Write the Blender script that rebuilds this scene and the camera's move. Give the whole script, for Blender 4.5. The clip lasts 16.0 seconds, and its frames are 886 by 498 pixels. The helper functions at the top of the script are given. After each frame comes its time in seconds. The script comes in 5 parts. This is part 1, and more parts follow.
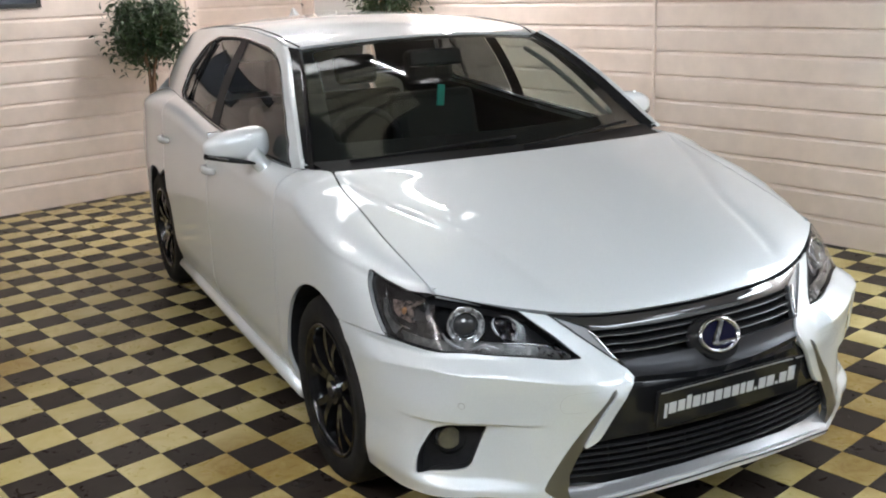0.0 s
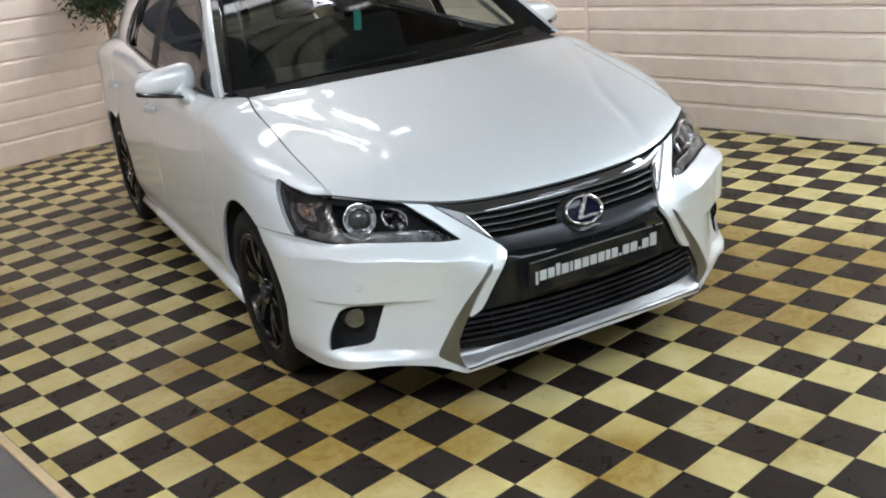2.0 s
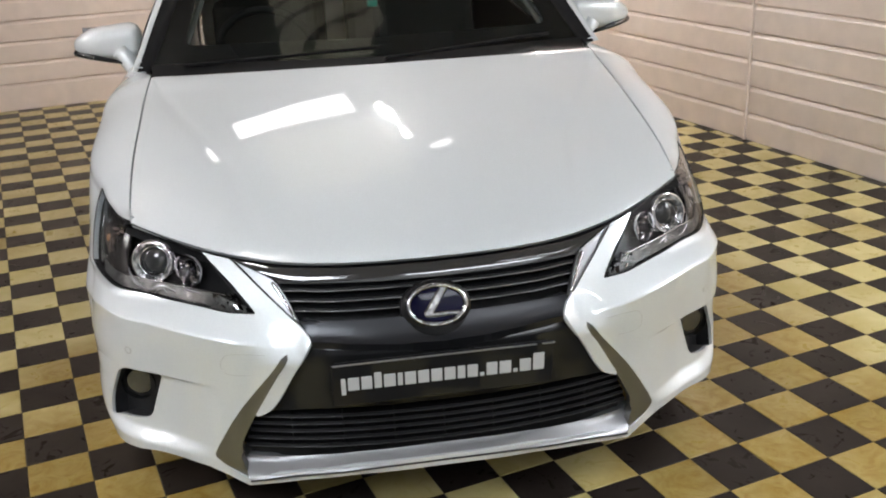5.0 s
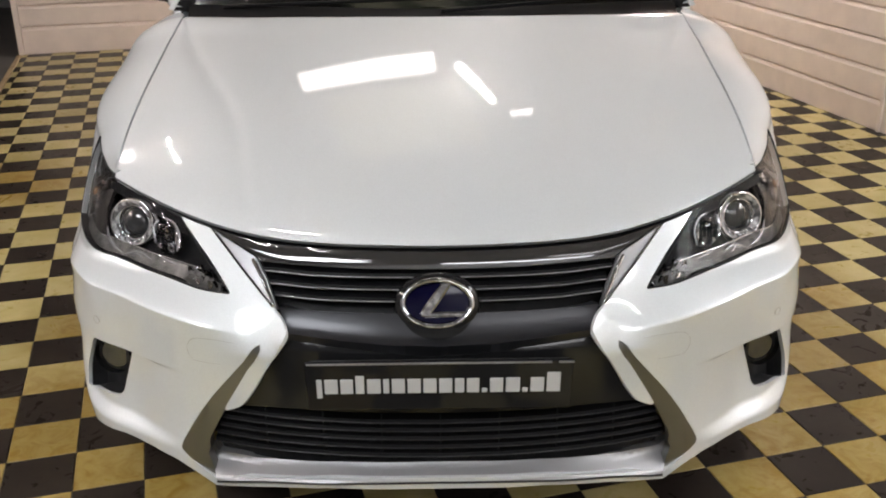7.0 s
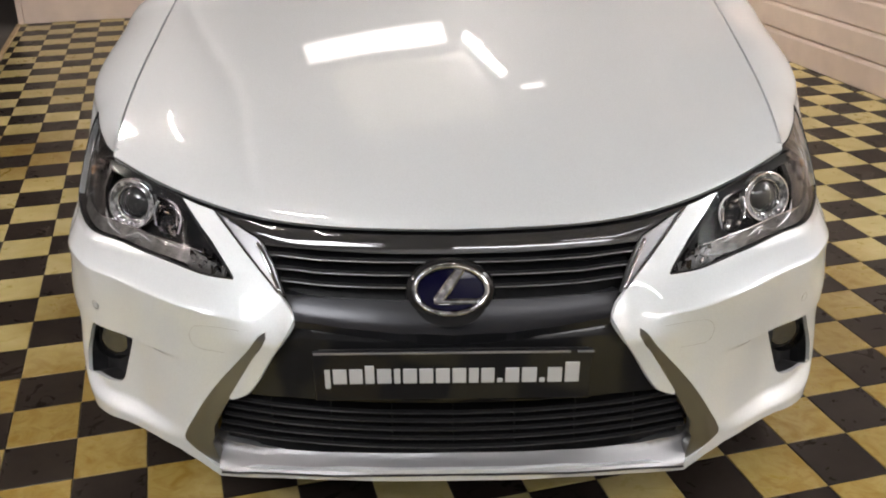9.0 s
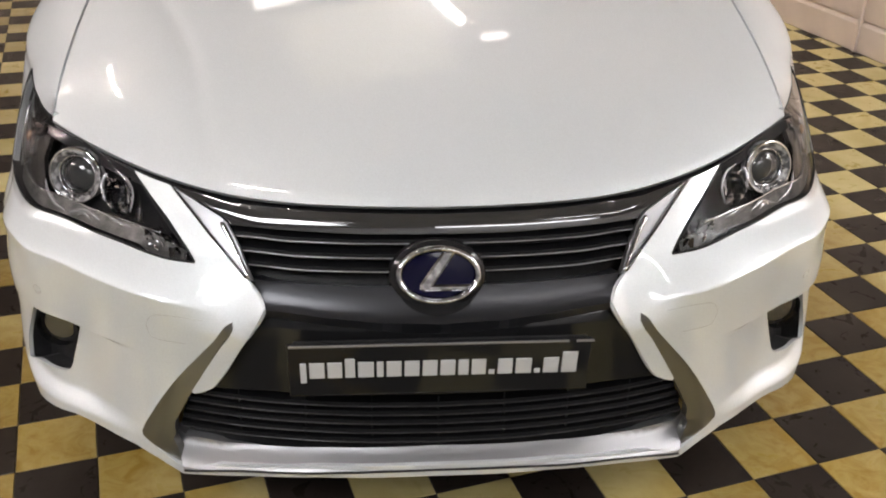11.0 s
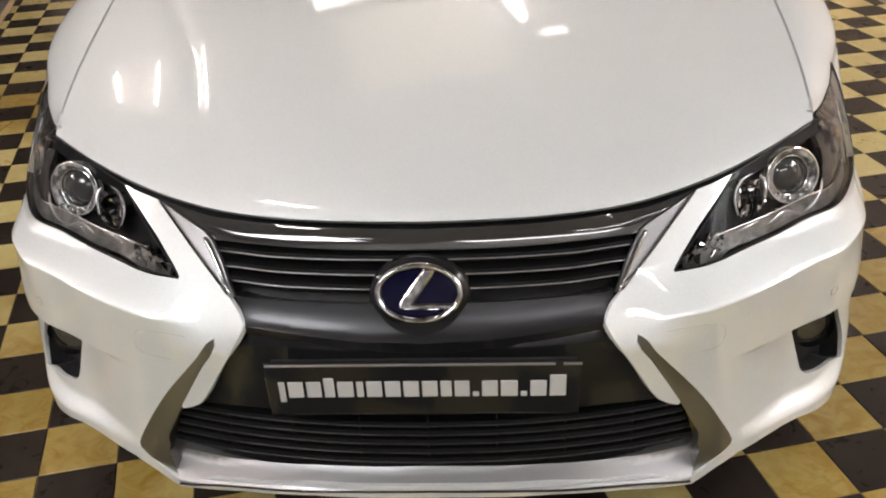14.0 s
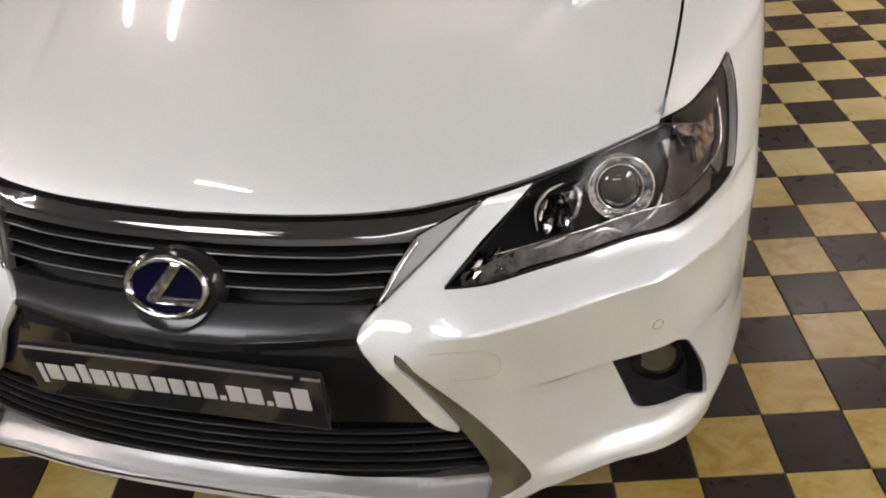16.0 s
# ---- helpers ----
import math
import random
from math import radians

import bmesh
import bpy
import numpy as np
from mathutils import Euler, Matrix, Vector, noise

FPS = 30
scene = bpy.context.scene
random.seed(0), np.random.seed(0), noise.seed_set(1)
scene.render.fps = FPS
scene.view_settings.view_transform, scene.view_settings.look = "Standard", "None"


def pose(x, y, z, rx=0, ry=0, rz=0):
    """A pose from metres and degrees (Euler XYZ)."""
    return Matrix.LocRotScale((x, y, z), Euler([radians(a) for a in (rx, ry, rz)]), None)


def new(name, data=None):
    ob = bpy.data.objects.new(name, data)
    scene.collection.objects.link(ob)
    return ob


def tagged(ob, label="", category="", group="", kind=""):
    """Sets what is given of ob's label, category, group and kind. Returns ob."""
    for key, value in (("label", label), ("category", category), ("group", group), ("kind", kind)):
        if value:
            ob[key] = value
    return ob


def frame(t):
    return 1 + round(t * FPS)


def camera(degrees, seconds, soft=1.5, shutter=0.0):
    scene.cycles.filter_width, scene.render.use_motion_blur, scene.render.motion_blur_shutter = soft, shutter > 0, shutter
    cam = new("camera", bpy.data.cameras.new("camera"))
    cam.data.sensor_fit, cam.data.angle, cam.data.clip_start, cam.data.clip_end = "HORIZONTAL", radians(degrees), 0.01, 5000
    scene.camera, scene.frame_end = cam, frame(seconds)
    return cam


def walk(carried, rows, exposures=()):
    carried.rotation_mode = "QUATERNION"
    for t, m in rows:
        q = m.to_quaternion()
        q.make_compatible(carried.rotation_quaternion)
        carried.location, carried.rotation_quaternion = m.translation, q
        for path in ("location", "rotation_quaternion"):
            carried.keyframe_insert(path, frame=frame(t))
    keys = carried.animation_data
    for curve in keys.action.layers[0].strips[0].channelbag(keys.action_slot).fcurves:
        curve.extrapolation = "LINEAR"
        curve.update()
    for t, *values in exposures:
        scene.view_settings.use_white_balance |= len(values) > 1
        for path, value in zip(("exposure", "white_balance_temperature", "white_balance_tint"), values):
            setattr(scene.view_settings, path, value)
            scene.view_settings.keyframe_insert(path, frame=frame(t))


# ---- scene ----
cam = camera(49.05, 16.0, soft=2.0)
# seconds, eye x, y, z, yaw, pitch, roll
PATH = [
    (0.0, -1.8219, -1.8878, 1.5904, -26.89, -15.45, 1.92),
    (0.5, -1.9122, -2.1040, 1.6112, -28.80, -15.11, 3.82),
    (1.0, -2.0216, -2.2931, 1.6141, -30.32, -15.91, 3.77),
    (1.5, -1.9398, -2.3745, 1.5962, -31.22, -17.13, 5.12),
    (2.0, -1.6907, -2.4047, 1.5773, -27.87, -19.59, 6.65),
    (2.5, -1.4572, -2.3603, 1.5452, -26.16, -19.89, 7.70),
    (3.0, -1.2024, -2.2144, 1.5538, -25.69, -20.25, 5.35),
    (3.5, -0.9503, -2.1562, 1.5385, -20.61, -20.37, 5.76),
    (4.0, -0.6825, -2.1184, 1.5409, -15.13, -20.68, 2.69),
    (4.2, -0.5990, -2.0970, 1.5390, -14.45, -20.35, 2.63),
    (6.5, -0.0077, -1.6816, 1.4631, -0.72, -22.68, 0.64),
    (7.0, -0.0169, -1.6372, 1.4340, -0.96, -22.75, 0.31),
    (7.5, -0.0142, -1.6164, 1.4220, -0.35, -24.43, 0.57),
    (8.0, -0.0146, -1.6137, 1.4244, -0.28, -24.35, 0.37),
    (10.3, -0.0840, -1.4180, 1.4280, -3.32, -27.00, 0.27),
    (10.5, -0.0935, -1.4045, 1.4316, -3.95, -27.64, -0.07),
    (11.0, -0.1197, -1.3593, 1.4247, -4.29, -28.31, -1.18),
    (11.5, -0.1159, -1.3463, 1.4269, -3.44, -29.81, -1.31),
    (12.0, -0.0572, -1.3176, 1.4093, -1.56, -29.83, -0.89),
    (12.5, -0.0370, -1.2905, 1.4015, -1.57, -30.15, -1.14),
    (13.0, -0.0200, -1.2822, 1.4050, -2.00, -29.82, -0.66),
    (13.5, 0.0463, -1.2844, 1.4127, -0.49, -28.81, 0.21),
    (14.0, 0.1108, -1.2844, 1.4345, 1.94, -28.99, 2.06),
    (14.5, 0.2245, -1.2227, 1.4266, 1.15, -29.21, 3.11),
    (15.0, 0.3650, -1.0887, 1.4304, 3.07, -30.29, 2.73),
    (15.5, 0.5482, -1.0148, 1.4303, 4.62, -31.72, 5.21),
    (16.0, 0.7656, -1.0141, 1.4325, 14.22, -32.56, 3.87),
]
walk(cam, [(t, pose(x, y, z, 90 + pitch, roll, yaw)) for t, x, y, z, yaw, pitch, roll in PATH],
     exposures=[(0.0, 1.03, 6100, 10), (1.0, 1.03, 6000, 9), (2.5, 1.11, 5990, 9), (4.0, 1.10, 6180, 10.5), (6.5, 0.99, 6700, 15), (13.0, 1.07, 6980, 17), (14.5, 1.06, 7080, 17), (16.0, 0.91, 7060, 17)])

#@WORLD
world = bpy.data.worlds.new("world")
scene.world = world
world.use_nodes = True
world.node_tree.nodes["Background"].inputs[0].default_value = (0.9, 0.85, 0.8, 1)
world.node_tree.nodes["Background"].inputs[1].default_value = 0.02

# ---- materials ----
def node_material(name, color, rough=0.5, metal=0.0, coat=0.0, coat_rough=0.03, ior=1.5):
    m = bpy.data.materials.new(name)
    m.use_nodes = True
    b = m.node_tree.nodes["Principled BSDF"]
    b.inputs["Base Color"].default_value = (*color, 1)
    b.inputs["Roughness"].default_value = rough
    b.inputs["Metallic"].default_value = metal
    b.inputs["Coat Weight"].default_value = coat
    b.inputs["Coat Roughness"].default_value = coat_rough
    b.inputs["IOR"].default_value = ior
    return m


def add_node(m, kind, **values):
    n = m.node_tree.nodes.new(kind)
    for key, value in values.items():
        n.inputs[key.replace("_", " ")].default_value = value
    return n


def wire(m, a, out, b, into):
    m.node_tree.links.new(a.outputs[out], b.inputs[into])


def mottle(m, dark, light, scale, detail=6.0, low=0.35, high=0.65, fine=None, bump=0.0, bump_scale=None):
    """Blotches between two colours, with a finer grain and relief, in the object's own metres."""
    b = m.node_tree.nodes["Principled BSDF"]
    geo = add_node(m, "ShaderNodeNewGeometry")
    n = add_node(m, "ShaderNodeTexNoise", Scale=scale, Detail=detail)
    wire(m, geo, "Position", n, "Vector")
    ramp = add_node(m, "ShaderNodeValToRGB")
    ramp.color_ramp.elements[0].position, ramp.color_ramp.elements[0].color = low, (*dark, 1)
    ramp.color_ramp.elements[1].position, ramp.color_ramp.elements[1].color = high, (*light, 1)
    wire(m, n, "Fac", ramp, "Fac")
    if fine:
        f = add_node(m, "ShaderNodeTexNoise", Scale=fine, Detail=4.0)
        wire(m, geo, "Position", f, "Vector")
        span = add_node(m, "ShaderNodeMapRange")
        span.inputs["To Min"].default_value, span.inputs["To Max"].default_value = 0.86, 1.1
        wire(m, f, "Fac", span, "Value")
        mul = add_node(m, "ShaderNodeMix")
        mul.data_type, mul.blend_type = "RGBA", "MULTIPLY"
        mul.inputs["Factor"].default_value = 1.0
        wire(m, ramp, "Color", mul, 6)
        wire(m, span, "Result", mul, 7)
        wire(m, mul, 2, b, "Base Color")
    else:
        wire(m, ramp, "Color", b, "Base Color")
    if bump:
        g = add_node(m, "ShaderNodeTexNoise", Scale=bump_scale or scale * 4, Detail=5.0)
        wire(m, geo, "Position", g, "Vector")
        bn = add_node(m, "ShaderNodeBump", Strength=bump, Distance=0.002)
        wire(m, g, "Fac", bn, "Height")
        wire(m, bn, "Normal", b, "Normal")


# pearl white car paint with a fine flake under a clear coat
PAINT = node_material("pearl_white_paint", (0.72, 0.73, 0.735), 0.50, 0.32, 1.0, 0.045)
PAINT.node_tree.nodes["Principled BSDF"].inputs["Specular IOR Level"].default_value = 0.12
PAINT.node_tree.nodes["Principled BSDF"].inputs["Coat IOR"].default_value = 1.95
mottle(PAINT, (0.738, 0.776, 0.80), (0.758, 0.79, 0.808), 2.2, fine=420)
CLAD = node_material("cream_cladding", (0.76, 0.70, 0.64), 0.33)
mottle(CLAD, (0.80, 0.675, 0.595), (0.855, 0.74, 0.665), 1.1, fine=9, bump=0.12, bump_scale=30)
GREY_FLOOR = node_material("grey_concrete", (0.12, 0.115, 0.11), 0.55)
mottle(GREY_FLOOR, (0.09, 0.085, 0.08), (0.15, 0.145, 0.14), 1.5, fine=30, bump=0.3)
DARK_WALL = node_material("dark_grey_shutter", (0.16, 0.16, 0.165), 0.5)
mottle(DARK_WALL, (0.13, 0.13, 0.135), (0.19, 0.19, 0.195), 2.0, fine=25)
# grey of the unseen closing walls, set for what the car reflects
SOUTH_WALL = node_material("mid_grey_unseen_wall", (0.33, 0.325, 0.32), 0.5)
mottle(SOUTH_WALL, (0.29, 0.285, 0.28), (0.38, 0.375, 0.365), 2.0, fine=25)
CEIL = node_material("grey_ceiling", (0.30, 0.29, 0.27), 0.6)
mottle(CEIL, (0.145, 0.125, 0.112), (0.19, 0.168, 0.152), 1.2, fine=16)
YELLOW = node_material("yellow_marbled_tile", (0.62, 0.53, 0.26), 0.22, ior=1.38)
BLACK = node_material("brown_black_tile", (0.035, 0.025, 0.02), 0.3, ior=1.2)
GROUT = node_material("dark_joint", (0.06, 0.05, 0.035), 0.8)
mottle(GROUT, (0.05, 0.04, 0.03), (0.08, 0.065, 0.045), 8.0)
TRIMWOOD = node_material("beige_edging", (0.55, 0.42, 0.25), 0.5)
mottle(TRIMWOOD, (0.48, 0.36, 0.2), (0.6, 0.47, 0.3), 6.0, fine=60)


def tile_material(m, base, pale, stain, amount, patches=()):
    b = m.node_tree.nodes["Principled BSDF"]
    geo = add_node(m, "ShaderNodeNewGeometry")
    info = add_node(m, "ShaderNodeObjectInfo")
    n1 = add_node(m, "ShaderNodeTexNoise", Scale=5.5, Detail=7.0, Roughness=0.6, Distortion=0.6)
    wire(m, geo, "Position", n1, "Vector")
    r1 = add_node(m, "ShaderNodeValToRGB")
    r1.color_ramp.elements[0].position, r1.color_ramp.elements[0].color = 0.33, (*base, 1)
    r1.color_ramp.elements[1].position, r1.color_ramp.elements[1].color = 0.7, (*pale, 1)
    wire(m, n1, "Fac", r1, "Fac")
    # worn, rust-coloured patches that run over several tiles
    n2 = add_node(m, "ShaderNodeTexNoise", Scale=0.9, Detail=3.0)
    wire(m, geo, "Position", n2, "Vector")
    n3 = add_node(m, "ShaderNodeTexNoise", Scale=14.0, Detail=8.0, Roughness=0.65, Distortion=1.2)
    wire(m, geo, "Position", n3, "Vector")
    s2 = add_node(m, "ShaderNodeMapRange")
    s2.inputs["From Min"].default_value, s2.inputs["From Max"].default_value = 0.55, 0.74
    wire(m, n2, "Fac", s2, "Value")
    s3 = add_node(m, "ShaderNodeMapRange")
    s3.inputs["From Min"].default_value, s3.inputs["From Max"].default_value = 0.36, 0.66
    wire(m, n3, "Fac", s3, "Value")
    both = add_node(m, "ShaderNodeMath")
    both.operation = "MULTIPLY"
    wire(m, s2, "Result", both, 0)
    wire(m, s3, "Result", both, 1)
    # rust rings, darkened further to paint in shade round the car's front
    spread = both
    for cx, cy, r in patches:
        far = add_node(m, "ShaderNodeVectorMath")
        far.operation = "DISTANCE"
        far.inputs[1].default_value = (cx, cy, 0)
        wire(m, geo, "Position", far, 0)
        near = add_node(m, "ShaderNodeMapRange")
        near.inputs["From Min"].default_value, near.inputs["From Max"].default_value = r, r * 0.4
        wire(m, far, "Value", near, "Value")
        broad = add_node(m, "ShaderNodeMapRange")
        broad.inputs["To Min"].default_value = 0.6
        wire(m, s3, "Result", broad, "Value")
        stain_shade = add_node(m, "ShaderNodeMath")
        stain_shade.operation = "MULTIPLY"
        wire(m, near, "Result", stain_shade, 0)
        wire(m, broad, "Result", stain_shade, 1)
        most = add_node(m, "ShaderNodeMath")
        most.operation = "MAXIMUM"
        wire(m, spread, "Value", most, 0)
        wire(m, stain_shade, "Value", most, 1)
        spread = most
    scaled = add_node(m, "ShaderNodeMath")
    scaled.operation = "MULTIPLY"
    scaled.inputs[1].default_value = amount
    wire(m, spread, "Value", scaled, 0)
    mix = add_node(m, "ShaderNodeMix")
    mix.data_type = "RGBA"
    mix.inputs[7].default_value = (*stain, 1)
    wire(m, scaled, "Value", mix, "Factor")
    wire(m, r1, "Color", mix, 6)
    # tile-to-tile difference
    isl = add_node(m, "ShaderNodeMath")
    isl.operation = "ADD"
    wire(m, info, "Random", isl, 0)
    wire(m, geo, "Random Per Island", isl, 1)
    var = add_node(m, "ShaderNodeMapRange")
    var.inputs["From Max"].default_value = 2.0
    var.inputs["To Min"].default_value, var.inputs["To Max"].default_value = 0.84, 1.12
    wire(m, isl, "Value", var, "Value")
    mul = add_node(m, "ShaderNodeMix")
    mul.data_type, mul.blend_type = "RGBA", "MULTIPLY"
    mul.inputs["Factor"].default_value = 1.0
    wire(m, mix, 2, mul, 6)
    wire(m, var, "Result", mul, 7)
    wire(m, mul, 2, b, "Base Color")
    rr = add_node(m, "ShaderNodeMapRange")
    rr.inputs["To Min"].default_value, rr.inputs["To Max"].default_value = 0.18, 0.42
    wire(m, n3, "Fac", rr, "Value")
    wire(m, rr, "Result", b, "Roughness")
    bn = add_node(m, "ShaderNodeBump", Strength=0.12, Distance=0.002)
    wire(m, n3, "Fac", bn, "Height")
    wire(m, bn, "Normal", b, "Normal")


# stain colour and patches also carry painted shade near the front corners
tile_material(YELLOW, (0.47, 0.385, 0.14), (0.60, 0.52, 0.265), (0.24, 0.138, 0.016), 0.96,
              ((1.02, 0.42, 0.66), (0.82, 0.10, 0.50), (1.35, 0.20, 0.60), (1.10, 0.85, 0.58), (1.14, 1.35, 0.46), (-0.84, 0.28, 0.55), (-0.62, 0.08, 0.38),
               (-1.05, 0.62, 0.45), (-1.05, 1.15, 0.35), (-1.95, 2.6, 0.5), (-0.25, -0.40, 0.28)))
tile_material(BLACK, (0.019, 0.0145, 0.0125), (0.032, 0.025, 0.021), (0.05, 0.037, 0.02), 0.5)


# ---- builders ----
def part(name, bm, material, parent=None, label="", smooth=False):
    me = bpy.data.meshes.new(name)
    bm.normal_update()
    bm.to_mesh(me)
    bm.free()
    for m in (material if isinstance(material, (list, tuple)) else (material,)):
        me.materials.append(m)
    if smooth:
        me.polygons.foreach_set("use_smooth", [True] * len(me.polygons))
    ob = new(name, me)
    ob.parent = parent
    if label:
        ob["label"] = label
    return ob


def box_into(bm, lo, hi, m=None, index=0):
    vs = [bm.verts.new((x, y, z)) for x in (lo[0], hi[0]) for y in (lo[1], hi[1]) for z in (lo[2], hi[2])]
    for f in ((0, 1, 3, 2), (4, 6, 7, 5), (0, 4, 5, 1), (2, 3, 7, 6), (0, 2, 6, 4), (1, 5, 7, 3)):
        bm.faces.new([vs[i] for i in f]).material_index = index
    if m is not None:
        bmesh.ops.transform(bm, matrix=m, verts=vs)
    return vs


def box(lo, hi, bevel=0.0, m=None, segments=2):
    bm = bmesh.new()
    box_into(bm, lo, hi)
    if bevel:
        bmesh.ops.bevel(bm, geom=bm.edges[:], offset=bevel, segments=segments, profile=0.5, affect="EDGES")
    if m is not None:
        bm.transform(m)
    return bm


def sweep(profile, a, b, m=None):
    """A closed 2D profile (p, q) run from a to b along the first axis: (run, p, q)."""
    bm = bmesh.new()
    n = len(profile)
    va = [bm.verts.new((a, p, q)) for p, q in profile]
    vb = [bm.verts.new((b, p, q)) for p, q in profile]
    for i in range(n):
        bm.faces.new((va[i], va[(i + 1) % n], vb[(i + 1) % n], vb[i]))
    bm.faces.new(va[::-1])
    bm.faces.new(vb)
    bmesh.ops.recalc_face_normals(bm, faces=bm.faces[:])
    if m is not None:
        bm.transform(m)
    return bm


# ---- the room: u runs across, v away, turned against the car ----
TURN = math.degrees(0.2573)
ROOM = pose(0, 0, 0, 0, 0, TURN)
PITCH = 0.16776
TILE_U0, TILE_V0 = 0.0616, 0.0164
U_LEFT, U_RIGHT, V_FRONT, V_BACK, V_REAR = -1.49, 3.16, -3.6, 6.17, 6.75
U_POST, CEILING = 1.56, 2.66


def room_box(name, lo, hi, material, bevel=0.0, kind="structure", label="", parent=None):
    ob = part(name, box(lo, hi, bevel), material, parent, label)
    ob.matrix_basis = ROOM
    if kind and not parent:
        tagged(ob, label, kind=kind)
    return ob


def board_profile(h, d=0.020):
    """One cladding board: a proud lower edge, a flat face and a cove that runs back under the next board."""
    return [(0.0, 0.0), (-d + 0.003, 0.0), (-d, 0.004), (-d, h - 0.030), (-d + 0.0015, h - 0.025), (-d + 0.0055, h - 0.018),
            (-d + 0.011, h - 0.011), (-d + 0.0125, h - 0.008), (-0.002, h - 0.007), (-0.002, h), (0.0, h)]


def clad_wall(name, along, across, a, b, top, label, first, pitch, splits=()):
    """A wall of horizontal boards. along: the run's axis; across: the plane that it stands on."""
    wall = new(name)
    tagged(wall, label, kind="structure")
    wall.matrix_basis = ROOM
    if along == "v":
        turn = Matrix(((0, 1, 0, across), (1, 0, 0, 0), (0, 0, 1, 0), (0, 0, 0, 1)))
    else:
        turn = Matrix(((1, 0, 0, 0), (0, 1, 0, across), (0, 0, 1, 0), (0, 0, 0, 1)))
    part("backing", sweep([(0.0, 0.0), (0.10, 0.0), (0.10, top), (0.0, top)], a, b, turn), CLAD, wall)
    cuts = [a, *splits, b]
    for n, (c0, c1) in enumerate(zip(cuts, cuts[1:])):
        z, h = 0.0, first
        while z < top - 0.02:
            h = min(h, top - z)
            if h > 0.045:
                part("board", sweep(board_profile(h), c0 + 0.002, c1 - 0.002, turn @ pose(0, 0, z)), CLAD, wall)
            z += h
            h = pitch
    return wall


def build_room():
    # joints under the tiles
    bm = bmesh.new()
    box_into(bm, (U_LEFT, V_FRONT, -0.06), (U_RIGHT + 0.1, V_REAR + 0.1, -0.003))
    floor = part("floor", bm, GROUT)
    floor.matrix_basis = ROOM
    tagged(floor, "yellow and black chequered tile floor with worn rusty patches, shade painted in", kind="structure")
    room_box("floor_edge", (U_LEFT - 0.035, V_FRONT, -0.05), (U_LEFT - 0.002, V_BACK - 0.003, 0.004), TRIMWOOD, 0.003, label="beige edging strip along the tile floor")
    room_box("garage_floor", (-6.0, V_FRONT, -0.08), (U_LEFT - 0.037, 9.0, -0.006), GREY_FLOOR, label="dark grey concrete floor beside the tiles")
    clad_wall("wall_east", "v", U_RIGHT, V_FRONT, V_REAR, CEILING, "cream board-clad wall with scuffed bottom boards", 0.164, 0.1563, splits=(2.61,))
    clad_wall("wall_north", "u", V_BACK, U_LEFT + 0.02, U_POST, CEILING, "cream board-clad wall behind the car", 0.205, 0.1527)
    clad_wall("wall_recess", "u", V_REAR, U_POST, U_RIGHT - 0.03, CEILING, "cream board-clad wall of the recess", 0.205, 0.1527)
    room_box("wall_return", (U_POST + 0.06, V_BACK + 0.052, 0), (U_POST + 0.15, V_REAR - 0.03, CEILING), CLAD, label="cream return wall of the recess")
    for u0, u1, d in ((0.0, 0.035, 0.045), (0.037, 0.10, 0.06), (0.102, 0.15, 0.035)):
        room_box("trim_post", (U_POST + u0, V_BACK - d, 0), (U_POST + u1, V_BACK + 0.05, CEILING), CLAD, 0.005, label="cream stepped architrave at the wall's end")
    room_box("wall_end", (U_LEFT - 0.02, V_BACK - 0.035, 0), (U_LEFT + 0.018, V_BACK + 0.1, CEILING), CLAD, 0.004, label="cream end trim of the clad wall")
    room_box("joint_strip", (U_RIGHT - 0.034, 2.600, 0), (U_RIGHT - 0.001, 2.622, CEILING), CLAD, 0.004, label="cream vertical joint strip between boards")
    room_box("wall_garage", (-6.0, 8.6, 0), (U_LEFT - 0.02, 8.75, CEILING), DARK_WALL, label="dark grey wall of the garage behind")
    room_box("wall_side", (U_LEFT - 0.02, V_BACK + 0.102, 0), (U_LEFT + 0.018, 8.6, CEILING), CLAD, label="cream side wall")
    # west and south walls are never in view, added to bound the room
    room_box("wall_west", (-6.1, V_FRONT, 0), (-6.0, 8.75, CEILING), SOUTH_WALL, label="unseen grey wall added to close the garage")
    room_box("wall_south", (-6.1, V_FRONT - 0.1, 0), (U_RIGHT + 0.1, V_FRONT, CEILING), SOUTH_WALL, label="unseen grey wall added to close the room")
    room_box("ceiling", (-6.1, V_FRONT - 0.1, CEILING + 0.002), (U_RIGHT + 0.1, 8.75, CEILING + 0.12), CEIL, label="pale boarded ceiling")
    return floor


floor = build_room()
# ---- lamps ----
def emitter(name, color, strength):
    m = bpy.data.materials.new(name)
    m.use_nodes = True
    b = m.node_tree.nodes["Principled BSDF"]
    b.inputs["Base Color"].default_value = (0.9, 0.9, 0.9, 1)
    b.inputs["Emission Color"].default_value = (*color, 1)
    b.inputs["Emission Strength"].default_value = strength
    return m


TUBE = emitter("tube_glow", (1.0, 0.945, 0.895), 112.0)
FRONT = emitter("front_tube_glow", (0.90, 0.955, 0.985), 12.0)
MIDDLE = emitter("middle_tube_glow", (0.97, 0.95, 0.925), 40.0)
# broad and far glows belong to added fill panels, not to known lamps
BROAD_FILL = emitter("broad_fill_glow", (0.88, 0.955, 0.99), 9.2)
PANEL = emitter("panel_glow", (0.98, 0.95, 0.92), 2.5)
FAR_FILL = emitter("far_fill_glow", (0.90, 0.955, 0.985), 5.2)
